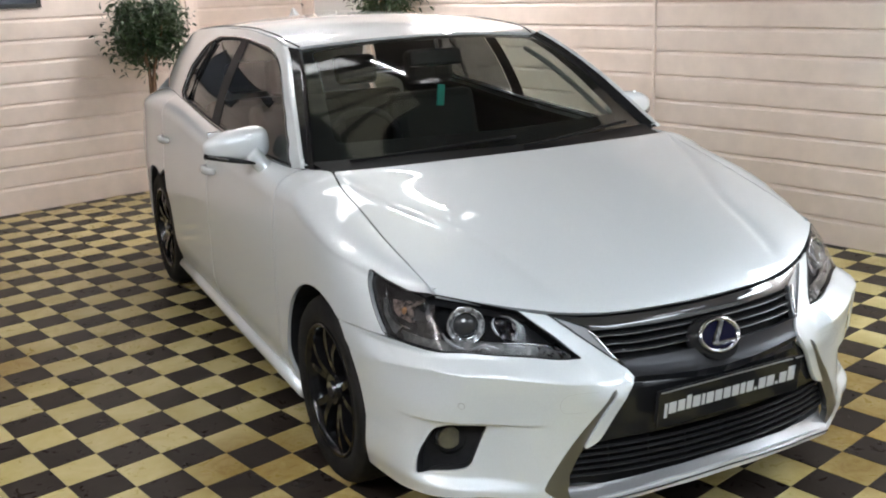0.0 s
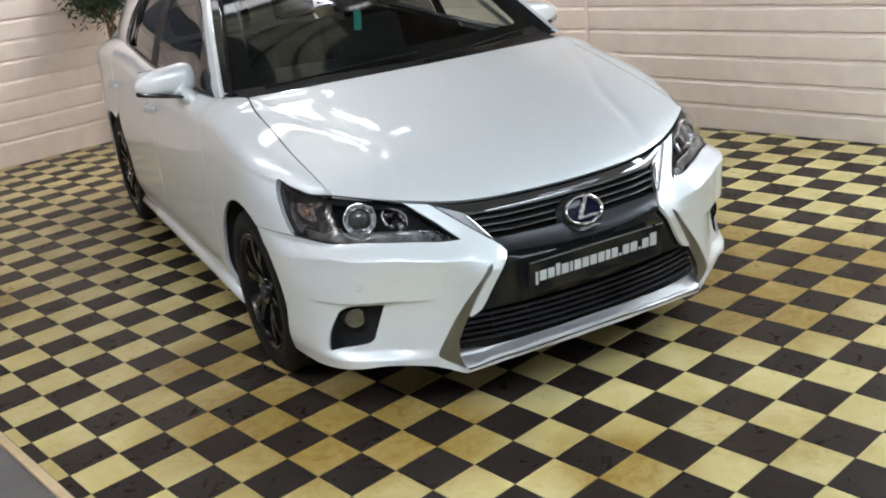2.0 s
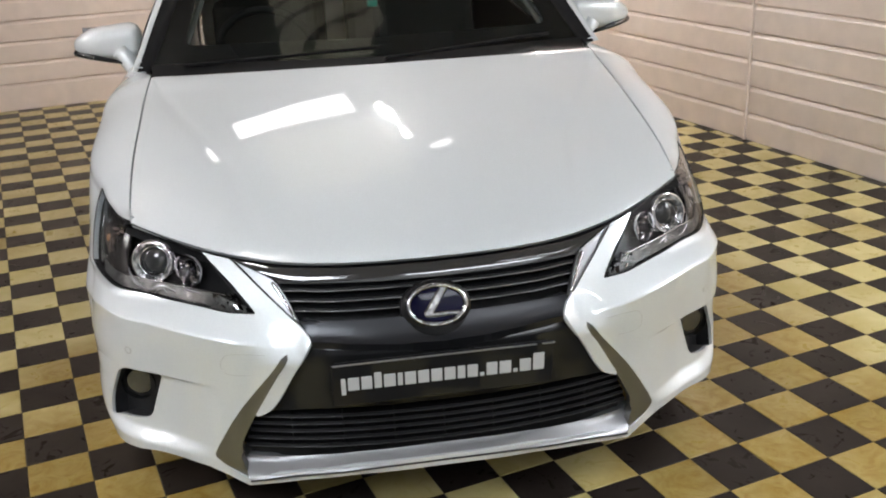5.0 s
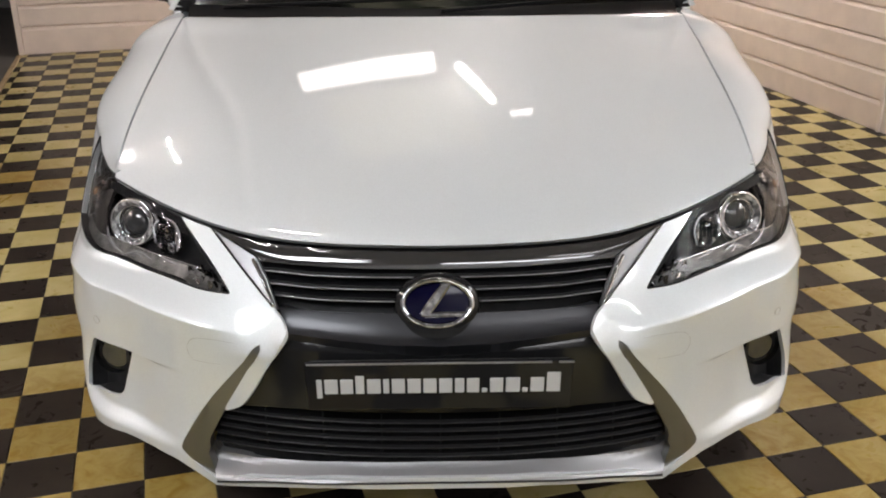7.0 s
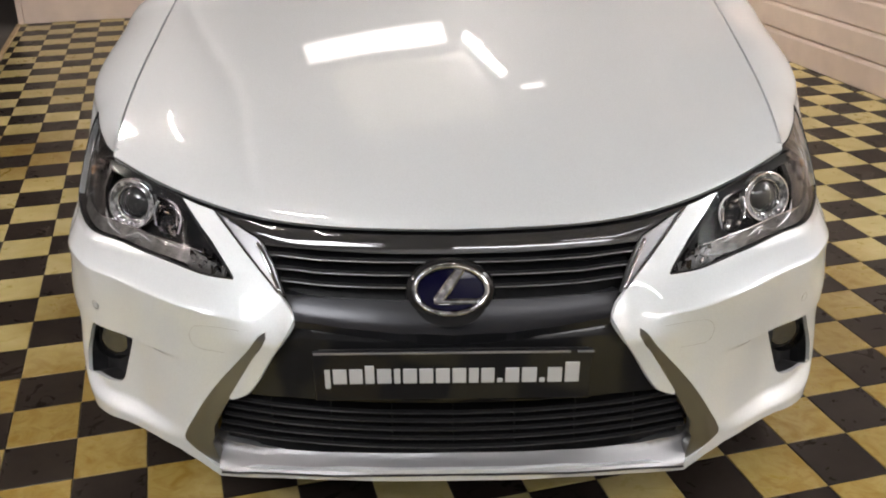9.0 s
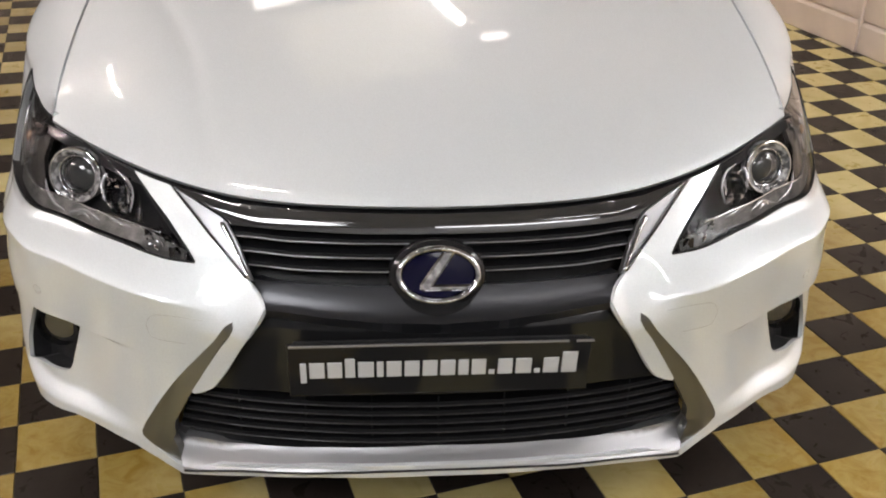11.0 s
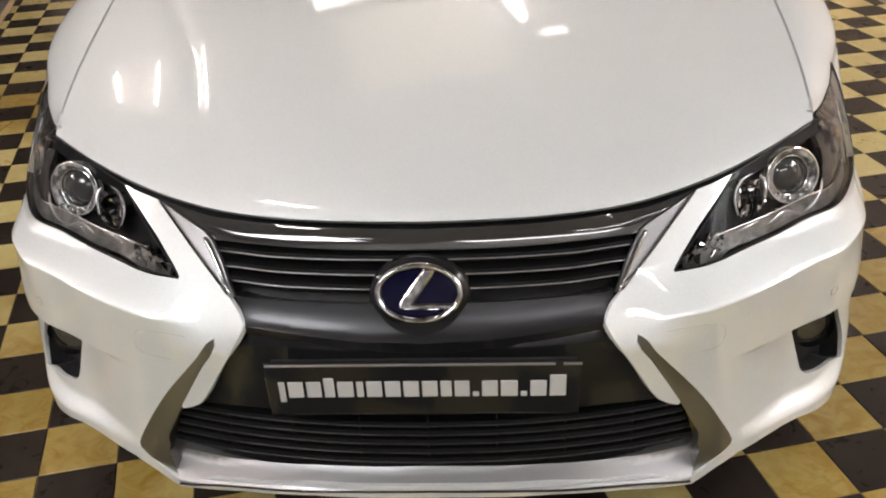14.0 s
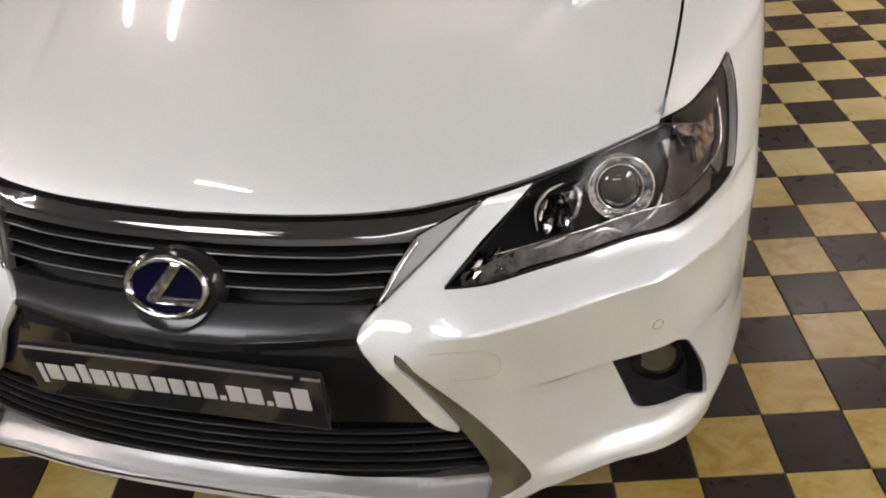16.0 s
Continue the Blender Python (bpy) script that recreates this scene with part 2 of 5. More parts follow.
LOUVRE_GLOW = emitter("louvre_glow", (0.90, 0.84, 0.55), 0.29)
HOUSING = node_material("white_lamp_housing", (0.75, 0.74, 0.72), 0.4)


def tube_lamp(u, v, turn, length=1.5, width=0.030, glow=None, z=CEILING):
    lamp = new("ceiling_lamp")
    part("housing", box((-length / 2 - 0.03, -width, -0.05), (length / 2 + 0.03, width, 0.0), 0.006), HOUSING, lamp)
    bm = bmesh.new()
    bmesh.ops.create_cone(bm, segments=12, radius1=width * 0.5, radius2=width * 0.5, depth=length, cap_ends=True)
    bm.transform(pose(0, 0, -0.05 - width * 0.52, 0, 90, 0))
    part("tube", bm, glow or TUBE, lamp, "glowing fluorescent tube", smooth=True)
    lamp.matrix_basis = ROOM @ pose(u, v, z, 0, 0, turn)
    return tagged(lamp, "white fluorescent tube on the ceiling, real lamp or added fill", "ceiling lamp", "ceiling lamps")


def panel_lamp(u, v, w, d, glow=None):
    lamp = new("panel_lamp")
    part("frame", box((-w / 2 - 0.02, -d / 2 - 0.02, -0.03), (w / 2 + 0.02, d / 2 + 0.02, 0.0), 0.004), HOUSING, lamp)
    part("diffuser", box((-w / 2, -d / 2, -0.036), (w / 2, d / 2, -0.031)), glow or PANEL, lamp, "glowing white diffuser")
    lamp.matrix_basis = ROOM @ pose(u, v, CEILING)
    return tagged(lamp, "white square-edged panel on the ceiling, real lamp or added fill", "ceiling lamp")


# the tube at (2.75, 4.0) is an added fill for the right wall
for u, v, turn, length in ((-1.38, -1.22, -20, 0.95), (1.15, -1.75, 0, 0.95), (2.75, -2.0, 90, 0.9),
                           (1.4, 4.7, 90, 1.7), (2.75, 4.0, 90, 0.8)):
    tube_lamp(u, v, turn, length, glow=FRONT if v < 0 else TUBE)
# added tube, kept out of the bonnet's reflections, to fill the left floor
tube_lamp(-3.5, 1.0, 90, 2.7)
tube_lamp(-0.74, 0.42, -52, 0.30, glow=MIDDLE)
tube_lamp(0.86, 2.30, -80, 0.42, glow=MIDDLE)
# two slim tubes side by side
for u, v, turn, length in ((-1.34, 2.55, 93, 0.40), (-1.02, 2.33, 88, 0.46)):
    tube_lamp(u, v, turn, length, width=0.013)
panel_lamp(0.30, 2.63, 0.80, 0.22)
panel_lamp(1.03, 1.95, 0.13, 0.05)
# fill panels added out of view to brighten the front and right side
for u, v, w, d in ((-1.9, -1.6, 1.15, 1.15), (2.75, -1.1, 0.6, 2.2)):
    panel_lamp(u, v, w, d, BROAD_FILL)
# added fill panel behind the camera, cool light for the nose
panel_lamp(0.4, -3.2, 2.2, 0.5, FAR_FILL)


def louvre_lamp(u0, u1, v0, pitch, n):
    """A wide lamp with cross louvres: dim glowing bays between dark blades."""
    lamp = new("louvred_lamp")
    part("tray", box((u0 - 0.02, v0 - 0.03, CEILING - 0.02), (u1 + 0.02, v0 + pitch * n + 0.03, CEILING + 0.001), 0.004), DARK_WALL, lamp)
    for i in range(n):
        a = v0 + pitch * i
        part("glowing_bay", box((u0, a + pitch * 0.10, CEILING - 0.030), (u1, a + pitch * 0.90, CEILING - 0.021), 0.003), LOUVRE_GLOW, lamp)
        part("louvre", box((u0, a - 0.004, CEILING - 0.055), (u1, a + 0.004, CEILING - 0.021)), DARK_WALL, lamp)
    lamp.matrix_basis = ROOM
    return tagged(lamp, "wide ceiling lamp with dim bays between dark louvres", "ceiling lamp")


louvre_lamp(-0.02, 0.78, 1.70, 0.118, 6)
# ---- car surfaces: x across, y from the nose back, z up ----
def ease(a, b, x):
    t = min(max((x - a) / (b - a), 0.0), 1.0)
    return t * t * (3 - 2 * t)


def curve(xs, ys):
    """A smooth curve through the points, that runs straight on at its ends."""
    n = len(xs)
    slopes = []
    for i in range(n):
        if i in (0, n - 1):
            j = 0 if i == 0 else n - 2
            slopes.append((ys[j + 1] - ys[j]) / (xs[j + 1] - xs[j]))
        else:
            a, b = (ys[i] - ys[i - 1]) / (xs[i] - xs[i - 1]), (ys[i + 1] - ys[i]) / (xs[i + 1] - xs[i])
            wa, wb = xs[i + 1] - xs[i], xs[i] - xs[i - 1]
            slopes.append(0.0 if a * b <= 0 else (a * wa + b * wb) / (wa + wb))

    def at(x):
        if x <= xs[0]:
            return ys[0] + slopes[0] * (x - xs[0])
        if x >= xs[-1]:
            return ys[-1] + slopes[-1] * (x - xs[-1])
        i = max(k for k in range(n - 1) if xs[k] <= x)
        h = xs[i + 1] - xs[i]
        t = (x - xs[i]) / h
        return ((1 + 2 * t) * (1 - t) ** 2 * ys[i] + t * (1 - t) ** 2 * h * slopes[i]
                + t * t * (3 - 2 * t) * ys[i + 1] + t * t * (t - 1) * h * slopes[i + 1])
    return at


# the nose's outline from above, by the way run along it
PLAN = [(0, .012), (.15, .018), (.30, .038), (.42, .065), (.52, .098), (.60, .14), (.670, .19), (.740, .236), (.791, .29),
        (.828, .36), (.850, .43), (.867, .52), (.878, .62), (.884, .75), (.886, .95), (.886, 1.4)]
RUN = [0.0]
for (xa, ya), (xb, yb) in zip(PLAN, PLAN[1:]):
    RUN.append(RUN[-1] + math.hypot(xb - xa, yb - ya))
plan_x, plan_y = curve(RUN, [p[0] for p in PLAN]), curve(RUN, [p[1] for p in PLAN])
upper_back = curve([.615, .66, .71, .756, .80, .90, 1.0], [.078, .113, .152, .195, .245, .38, .55])
lower_back = curve([.15, .18, .25, .30, .40, .45, .50, .525, .60], [.004, 0, 0, .005, .009, .007, .003, .0, -.008])
crease_z = curve([0, .30, .36, .43, .50, .60, .69, .755, .80, .828, .85, .87], [.520, .523, .529, .548, .561, .576, .583, .587, .590, .582, .572, .560])


def setback(z, x=0.87):
    """How far the nose lies back at a height: upright below the crease, then a shelf that leans into the bonnet."""
    if z >= .615:
        return upper_back(z)
    zc = crease_z(x)
    # beside the grille the crease dies out in a round rib
    w = ease(.295, .335, x) * ease(.48, .355, x)
    soft = min(lower_back(min(z, .5)), 0.012) * ease(.55, .46, z) + .078 * (max(0.0, z - .497) / .118) ** 1.35
    if z >= zc:
        return soft if w > 0.999 else w * soft + (1 - w) * (.078 * ((z - zc) / (.615 - zc)) ** 1.2 + min(lower_back(zc), 0.0) * (1 - (z - zc) / (.615 - zc)))
    scoop = 0.030 * ease(.52, .68, x) * ease(.855, .775, x) * ease(.442, .428, z) * ease(.240, .275, z)
    return w * soft + (1 - w) * min(lower_back(z), 0.012) + scoop


def run_at(x):
    """The run at which the outline is x wide (before it turns to the side)."""
    for i, (a, b) in enumerate(zip(PLAN, PLAN[1:])):
        if a[0] <= x <= b[0]:
            return RUN[i] + (RUN[i + 1] - RUN[i]) * (x - a[0]) / max(b[0] - a[0], 1e-6)
    return RUN[-2]


def run_at_y(y):
    for i, (a, b) in enumerate(zip(PLAN, PLAN[1:])):
        if a[1] <= y <= b[1]:
            return RUN[i] + (RUN[i + 1] - RUN[i]) * (y - a[1]) / max(b[1] - a[1], 1e-6)
    return RUN[-1]


def tuck(z):
    return 0.045 * ease(0.36, 0.15, z) + 0.022 * ease(0.62, 0.98, z)


def nose(q, z):
    """The nose's skin, by run and height."""
    s = 1 if q >= 0 else -1
    x = plan_x(abs(q))
    back = setback(z, x) * (1 + 0.4 * ease(.74, .83, x))
    lean = (tuck(z) - 0.026 * ease(.37, .24, z)) * ease(.74, .88, x) + 0.014 * ease(.46, .57, z) * ease(.632, .595, z) * ease(.72, .80, x) * ease(.875, .845, x)
    return Vector((s * (x - lean), plan_y(abs(q)) + back, z))


def flank_x(y, z):
    """The side's half width, as the nose's skin goes on backwards."""
    yp = y - setback(min(z, 0.97)) * 1.4 * (1 - 0.75 * ease(.64, .95, y) * ease(.92, .76, z))
    rear = 0.10 * ease(3.5, 4.5, y) ** 1.5
    return plan_x(run_at_y(min(max(yp, .05), 1.3))) - tuck(z) - rear


edge_x = curve([.411, .54, .72, .90, 1.08, 1.19, 1.30, 1.45, 1.8, 2.4, 3.0, 3.5, 4.0, 4.3], [.713, .722, .728, .725, .722, .712, .745, .775, .795, .80, .785, .75, .68, .62])
edge_z = curve([.411, .54, .72, .90, 1.08, 1.19, 1.30, 1.45, 1.8, 2.4, 3.0, 3.5, 4.0, 4.3], [.757, .80, .85, .90, .945, .978, .972, .962, .968, 1.0, 1.05, 1.07, 1.04, 0.99])
SILL = 0.19


CROWN = math.radians(72)          # how far the shoulder turns before it meets the bonnet


def crown_x(k):
    """The shoulder's width, 1 to 0, at a share of its height."""
    a = math.asin(min(1.0, max(0.0, k)) * math.sin(CROWN))
    return (math.cos(a) - math.cos(CROWN)) / (1 - math.cos(CROWN))


def lamp_skin(q, z):
    """The nose's skin where the headlamp runs up over the wing's shoulder."""
    p = nose(q, z)
    ze = edge_z(p.y)
    z1 = ze - 0.05 - 0.045 * ease(0.5, 1.2, p.y)
    if p.y > .411 and z > z1:
        xe = edge_x(p.y)
        x = xe + (flank_x(p.y, z1) - xe) * crown_x((z - z1) / (ze - z1))
        k = ease(.40, .47, p.y)
        p.x = math.copysign(abs(p.x) + (min(x, abs(p.x)) - abs(p.x)) * k, p.x)
    return p


def flank(y, s, side=1):
    """The body's side: s from 0 at the sill to 1 below the shoulder, then round it to 2 at the upper edge."""
    ze = edge_z(y)
    z1 = ze - 0.05 - 0.045 * ease(0.5, 1.2, y)
    if s <= 1:
        z = SILL + s * (z1 - SILL)
        return Vector((side * flank_x(y, z), y, z))
    k = math.sin((s - 1) * CROWN) / math.sin(CROWN)
    xe, x1 = edge_x(y), flank_x(y, z1)
    return Vector((side * (xe + (x1 - xe) * crown_x(k)), y, z1 + (ze - z1) * k))


def flank_s(y, z):
    ze = edge_z(y)
    z1 = ze - 0.05 - 0.045 * ease(0.5, 1.2, y)
    if z <= z1:
        return (z - SILL) / (z1 - SILL)
    return 1 + math.asin(min(1.0, (z - z1) / (ze - z1)) * math.sin(CROWN)) / CROWN


hood_y0 = curve([0, .2, .37, .467, .537, .624, .713], [.148, .160, .194, .232, .270, .335, .411])
hood_z0 = curve([0, .2, .37, .467, .537, .624, .713], [.686, .687, .694, .709, .720, .737, .757])
hood_y1 = curve([0, .35, .55, .72], [1.075, 1.09, 1.125, 1.19])
hood_z1 = curve([0, .4, .72], [.992, .990, .978])


valley_x = curve([.19, .25, .31, .45, .58, .70, .91, 1.15], [.360, .390, .415, .44, .465, .52, .62, .70])


def smoothed(f, w, lo, hi):
    """The same curve, averaged over a short stretch so that its curvature runs on evenly."""
    def at(x):
        r = max(0.0, min(w, x - lo, hi - x))
        return sum(f(x + r * k / 4) * c for k, c in zip(range(-4, 5), (1, 2, 3, 4, 5, 4, 3, 2, 1))) / 25
    return at


hood_y0, hood_z0 = smoothed(hood_y0, 0.12, 0, .713), smoothed(hood_z0, 0.12, 0, .713)
hood_y1, hood_z1 = smoothed(hood_y1, 0.15, 0, .72), smoothed(hood_z1, 0.15, 0, .72)
valley_x = smoothed(valley_x, 0.15, .19, 1.15)


def bonnet(a, b):
    """The bonnet: a from -1 to 1 across, b from 0 at its lip to 1 at the screen."""
    y_side = .411 + (1.19 - .411) * b
    x = a * edge_x(y_side)
    m = abs(x)
    y = hood_y0(m) + (hood_y1(m) - hood_y0(m)) * b
    k = abs(a) ** 2.6
    g_mid = max(b, 0.0) ** 0.74
    g_side = (edge_z(y_side) - .757) / (.978 - .757)
    z = hood_z0(m) + (hood_z1(m) - hood_z0(m)) * (g_mid * (1 - k) + g_side * k)
    # a shallow valley that runs from the screen's corner to the grille's corner, with a crisper inner edge
    d = m - valley_x(y)
    dip = math.exp(-(d / (0.018 if d < 0 else 0.032)) ** 2) * ease(-0.02, 0.14, b) * (1 - ease(0.93, 1.0, abs(a)))
    # and a rounded shoulder between the valley and the edge
    t = (m - valley_x(y)) / (edge_x(y_side) - valley_x(y))
    shoulder = math.sin(math.pi * t) * ease(-0.02, 0.2, b) if 0 < t < 1 else 0.0
    return Vector((x, y, z - 0.0026 * dip + 0.0024 * shoulder))


SCREEN = dict(bx=.737, tx=.545)
screen_by = curve([0, .5, 1], [1.135, 1.185, 1.312])
screen_bz = curve([0, .5, 1], [.975, .978, .970])
screen_ty = curve([0, .5, 1], [1.888, 1.896, 1.921])
screen_tz = curve([0, .5, 1], [1.372, 1.364, 1.340])


def screen(a, b):
    """The windscreen: a from -1 to 1 across, b from 0 at the bottom to 1 at the roof."""
    m = abs(a)
    x = a * (SCREEN["bx"] + (SCREEN["tx"] - SCREEN["bx"]) * b)
    y = screen_by(m) + (screen_ty(m) - screen_by(m)) * b
    z = screen_bz(m) + (screen_tz(m) - screen_bz(m)) * b
    bow = 0.028 * math.sin(math.pi * min(max(b, 0), 1) ** 1.5)
    return Vector((x, y - bow * 0.6, z + bow * 0.8))


# the cabin's upper rail, from the screen pillar's foot over the roof's edge to the tail
rail_x = curve([1.30, 1.62, 1.95, 2.3, 2.8, 3.3, 3.8, 4.1], [.775, .69, .600, .585, .580, .570, .550, .53])
rail_z = curve([1.30, 1.62, 1.95, 2.3, 2.8, 3.3, 3.8, 4.1], [.974, 1.19, 1.352, 1.398, 1.408, 1.392, 1.345, 1.25])


def cabin(y, t, side=1):
    """The cabin's side: t from 0 at the belt to 1 at the rail."""
    xe, ze, xr, zr = edge_x(y), edge_z(y), rail_x(y), rail_z(y)
    bow = 0.022 * math.sin(math.pi * min(max(t, 0), 1)) * min(1.0, (zr - ze) / 0.2)
    return Vector((side * (xe + (xr - xe) * t + bow), y, ze + (zr - ze) * t))


roof_z = curve([1.888, 2.1, 2.4, 2.8, 3.2, 3.6, 3.9], [1.374, 1.415, 1.445, 1.452, 1.435, 1.395, 1.35])


def roof(a, b):
    """The roof: a across, b from 0 at the screen to 1 at the tail's spoiler."""
    y0 = screen_ty(abs(a)) + 0.006
    y = y0 + (3.85 - y0) * b
    yr = max(y, 1.95)
    xr = rail_x(yr) if y > 1.95 else 0.545 + (rail_x(1.95) - 0.545) * ease(1.90, 1.95, y)
    zr = rail_z(yr) if y > 1.95 else screen_tz(1) + (rail_z(1.95) - screen_tz(1)) * ease(1.88, 1.95, y)
    zc = roof_z(y)
    return Vector((a * xr, y, zr + (zc - zr) * (1 - abs(a) ** 2.4)))


# ---- panels cut from those surfaces ----
def inside(p, loop):
    x, y = p
    hit = False
    for (xa, ya), (xb, yb) in zip(loop, loop[1:] + loop[:1]):
        if (ya > y) != (yb > y) and x < (xb - xa) * (y - ya) / (yb - ya) + xa:
            hit = not hit
    return hit


def finer(loop, step):
    out = []
    for (xa, ya), (xb, yb) in zip(loop, loop[1:] + loop[:1]):
        n = max(1, math.ceil(math.hypot((xb - xa) / step[0], (yb - ya) / step[1])))
        out += [(xa + (xb - xa) * i / n, ya + (yb - ya) * i / n) for i in range(n)]
    return out


def rounded(loop, r, n=5, scale=1.0):
    """A loop with its corners cut round; r is one radius or one for each corner."""
    out = []
    count = len(loop)
    for i in range(count):
        ri = r[i] if isinstance(r, (list, tuple)) else r
        p, a, b = Vector(loop[i]), Vector(loop[i - 1]), Vector(loop[(i + 1) % count])
        da, db = a - p, b - p
        k = min(ri, da.length * 0.45, db.length * 0.45)
        if k < 1e-5:
            out.append(tuple(p))
            continue
        pa, pb = p + da.normalized() * k, p + db.normalized() * k
        for j in range(n + 1):
            t = j / n
            out.append(tuple(pa * (1 - t) ** 2 + p * 2 * t * (1 - t) + pb * t * t))
    return out


def through_points(points, n=6):
    """A smooth open line through 2D points."""
    ts = [0.0]
    for a, b in zip(points, points[1:]):
        ts.append(ts[-1] + math.hypot(b[0] - a[0], b[1] - a[1]))
    fx, fy = curve(ts, [p[0] for p in points]), curve(ts, [p[1] for p in points])
    count = (len(points) - 1) * n
    return [(fx(ts[-1] * i / count), fy(ts[-1] * i / count)) for i in range(count + 1)]


def surface_normal(f, p, outward):
    e = 1e-3
    du = f(p[0] + e, p[1]) - f(p[0] - e, p[1])
    dv = f(p[0], p[1] + e) - f(p[0], p[1] - e)
    n = du.cross(dv)
    if n.length < 1e-12:
        return Vector(outward)
    n.normalize()
    return n if n.dot(outward) > 0 else -n


def panel(name, f, outward, loop, material, parent, holes=(), step=(0.03, 0.03), depth=0.012, lift=0.0, label="", grid=True, lines=()):
    """A sheet cut from the surface f along a loop, with holes, a turned-in rim and true normals."""
    from mathutils.geometry import delaunay_2d_cdt
    loops = [finer(list(l), step) for l in (loop, *holes)]
    points, edges = [], []
    for l in loops:
        k = len(points)
        points += l
        edges += [(k + i, k + (i + 1) % len(l)) for i in range(len(l))]
    for line in lines:
        for (xa, ya), (xb, yb) in zip(line, line[1:]):
            if inside((xa, ya), loops[0]) and inside((xb, yb), loops[0]) and not any(inside((xa, ya), h) or inside((xb, yb), h) for h in loops[1:]):
                edges.append((len(points), len(points) + 1))
                points += [(xa, ya), (xb, yb)]
    fixed = np.array(points) / np.array(step)
    if grid:
        lo = [min(p[i] for p in loops[0]) for i in (0, 1)]
        hi = [max(p[i] for p in loops[0]) for i in (0, 1)]
        for i in range(1, int((hi[0] - lo[0]) / step[0]) + 1):
            for j in range(1, int((hi[1] - lo[1]) / step[1]) + 1):
                p = (lo[0] + i * step[0], lo[1] + j * step[1])
                if inside(p, loops[0]) and not any(inside(p, h) for h in loops[1:]):
                    q = np.array(p) / np.array(step)
                    if ((fixed - q) ** 2).sum(1).min() > 0.30:
                        points.append(p)
    co, _, faces, *_ = delaunay_2d_cdt([Vector(p) for p in points], edges, [], 0, 1e-6)
    keep = []
    for face in faces:
        c = ((co[face[0]].x + co[face[1]].x + co[face[2]].x) / 3, (co[face[0]].y + co[face[1]].y + co[face[2]].y) / 3)
        if inside(c, loops[0]) and not any(inside(c, h) for h in loops[1:]):
            keep.append(tuple(face))
    normals = [surface_normal(f, p, outward) for p in co]
    verts = [f(p.x, p.y) + n * lift for p, n in zip(co, normals)]
    flip = 0.0
    for a, b, c in keep[:40]:
        flip += (verts[b] - verts[a]).cross(verts[c] - verts[a]).dot(normals[a])
    if flip < 0:
        keep = [(a, c, b) for a, b, c in keep]
    # the rim, turned in
    used = {}
    for a, b, c in keep:
        for e in ((a, b), (b, c), (c, a)):
            used[e] = True
    border = [e for e in used if (e[1], e[0]) not in used]
    allv, alln, allf = list(verts), list(normals), list(keep)
    if depth:
        for a, b in border:
            side = (verts[b] - verts[a]).cross(normals[a])
            if side.length < 1e-9:
                continue
            side.normalize()
            k = len(allv)
            allv += [verts[a], verts[b], verts[b] - normals[b] * depth, verts[a] - normals[a] * depth]
            alln += [side] * 4
            allf.append((k + 1, k, k + 3, k + 2))
    me = bpy.data.meshes.new(name)
    me.from_pydata([tuple(v) for v in allv], [], allf)
    me.materials.append(material)
    me.polygons.foreach_set("use_smooth", [True] * len(me.polygons))
    me.normals_split_custom_set_from_vertices([tuple(n) for n in alln])
    ob = new(name, me)
    ob.parent = parent
    if label:
        ob["label"] = label
    return ob


def ribbon(name, points, radius, material, parent, label="", closed=False, flat=1.0, sides=8):
    """A bar along 3D points."""
    bm = bmesh.new()
    rings = []
    n = len(points)
    for i, p in enumerate(points):
        a, b = points[max(i - 1, 0)], points[min(i + 1, n - 1)]
        if closed:
            a, b = points[i - 1], points[(i + 1) % n]
        d = (b - a).normalized()
        up = Vector((0, 0, 1)) if abs(d.z) < 0.9 else Vector((1, 0, 0))
        s = d.cross(up).normalized()
        u = s.cross(d)
        r = radius if not callable(radius) else radius(i / max(n - 1, 1))
        rings.append([bm.verts.new(p + (s * math.cos(2 * math.pi * k / sides) + u * math.sin(2 * math.pi * k / sides) * flat) * r) for k in range(sides)])
    pairs = list(zip(rings, rings[1:])) + ([(rings[-1], rings[0])] if closed else [])
    for ra, rb in pairs:
        for k in range(sides):
            bm.faces.new((ra[k], ra[(k + 1) % sides], rb[(k + 1) % sides], rb[k]))
    if not closed:
        bm.faces.new(rings[0][::-1])
        bm.faces.new(rings[-1])
    bmesh.ops.recalc_face_normals(bm, faces=bm.faces[:])
    return part(name, bm, material, parent, label, smooth=True)
# ---- car materials ----
BLACKGLOSS = node_material("gloss_black_plastic", (0.014, 0.014, 0.015), 0.10, 0.0, 0.0, ior=1.36)
BLACKMATT = node_material("matt_black_plastic", (0.02, 0.02, 0.021), 0.5)
mottle(BLACKMATT, (0.014, 0.014, 0.015), (0.021, 0.021, 0.0225), 30.0)
BLACKMATT.node_tree.nodes["Principled BSDF"].inputs["Specular IOR Level"].default_value = 0.2
GUN = node_material("gunmetal_panel", (0.034, 0.0345, 0.039), 0.30, 0.6, 0.10, 0.12)
SMOKECHROME = node_material("satin_corner_metal", (0.36, 0.36, 0.37), 0.36, 0.8)
CHROME = node_material("chrome", (0.80, 0.80, 0.82), 0.07, 1.0)
DARKCHROME = node_material("smoked_chrome", (0.165, 0.166, 0.172), 0.07, 0.85, 0.5)
BADGECHROME = node_material("badge_chrome", (0.55, 0.55, 0.58), 0.10, 1.0)
mottle(BADGECHROME, (0.30, 0.30, 0.32), (0.78, 0.78, 0.80), 55.0, low=0.40, high=0.60)
SILVER = node_material("satin_silver", (0.38, 0.38, 0.39), 0.42, 0.75, 0.06)
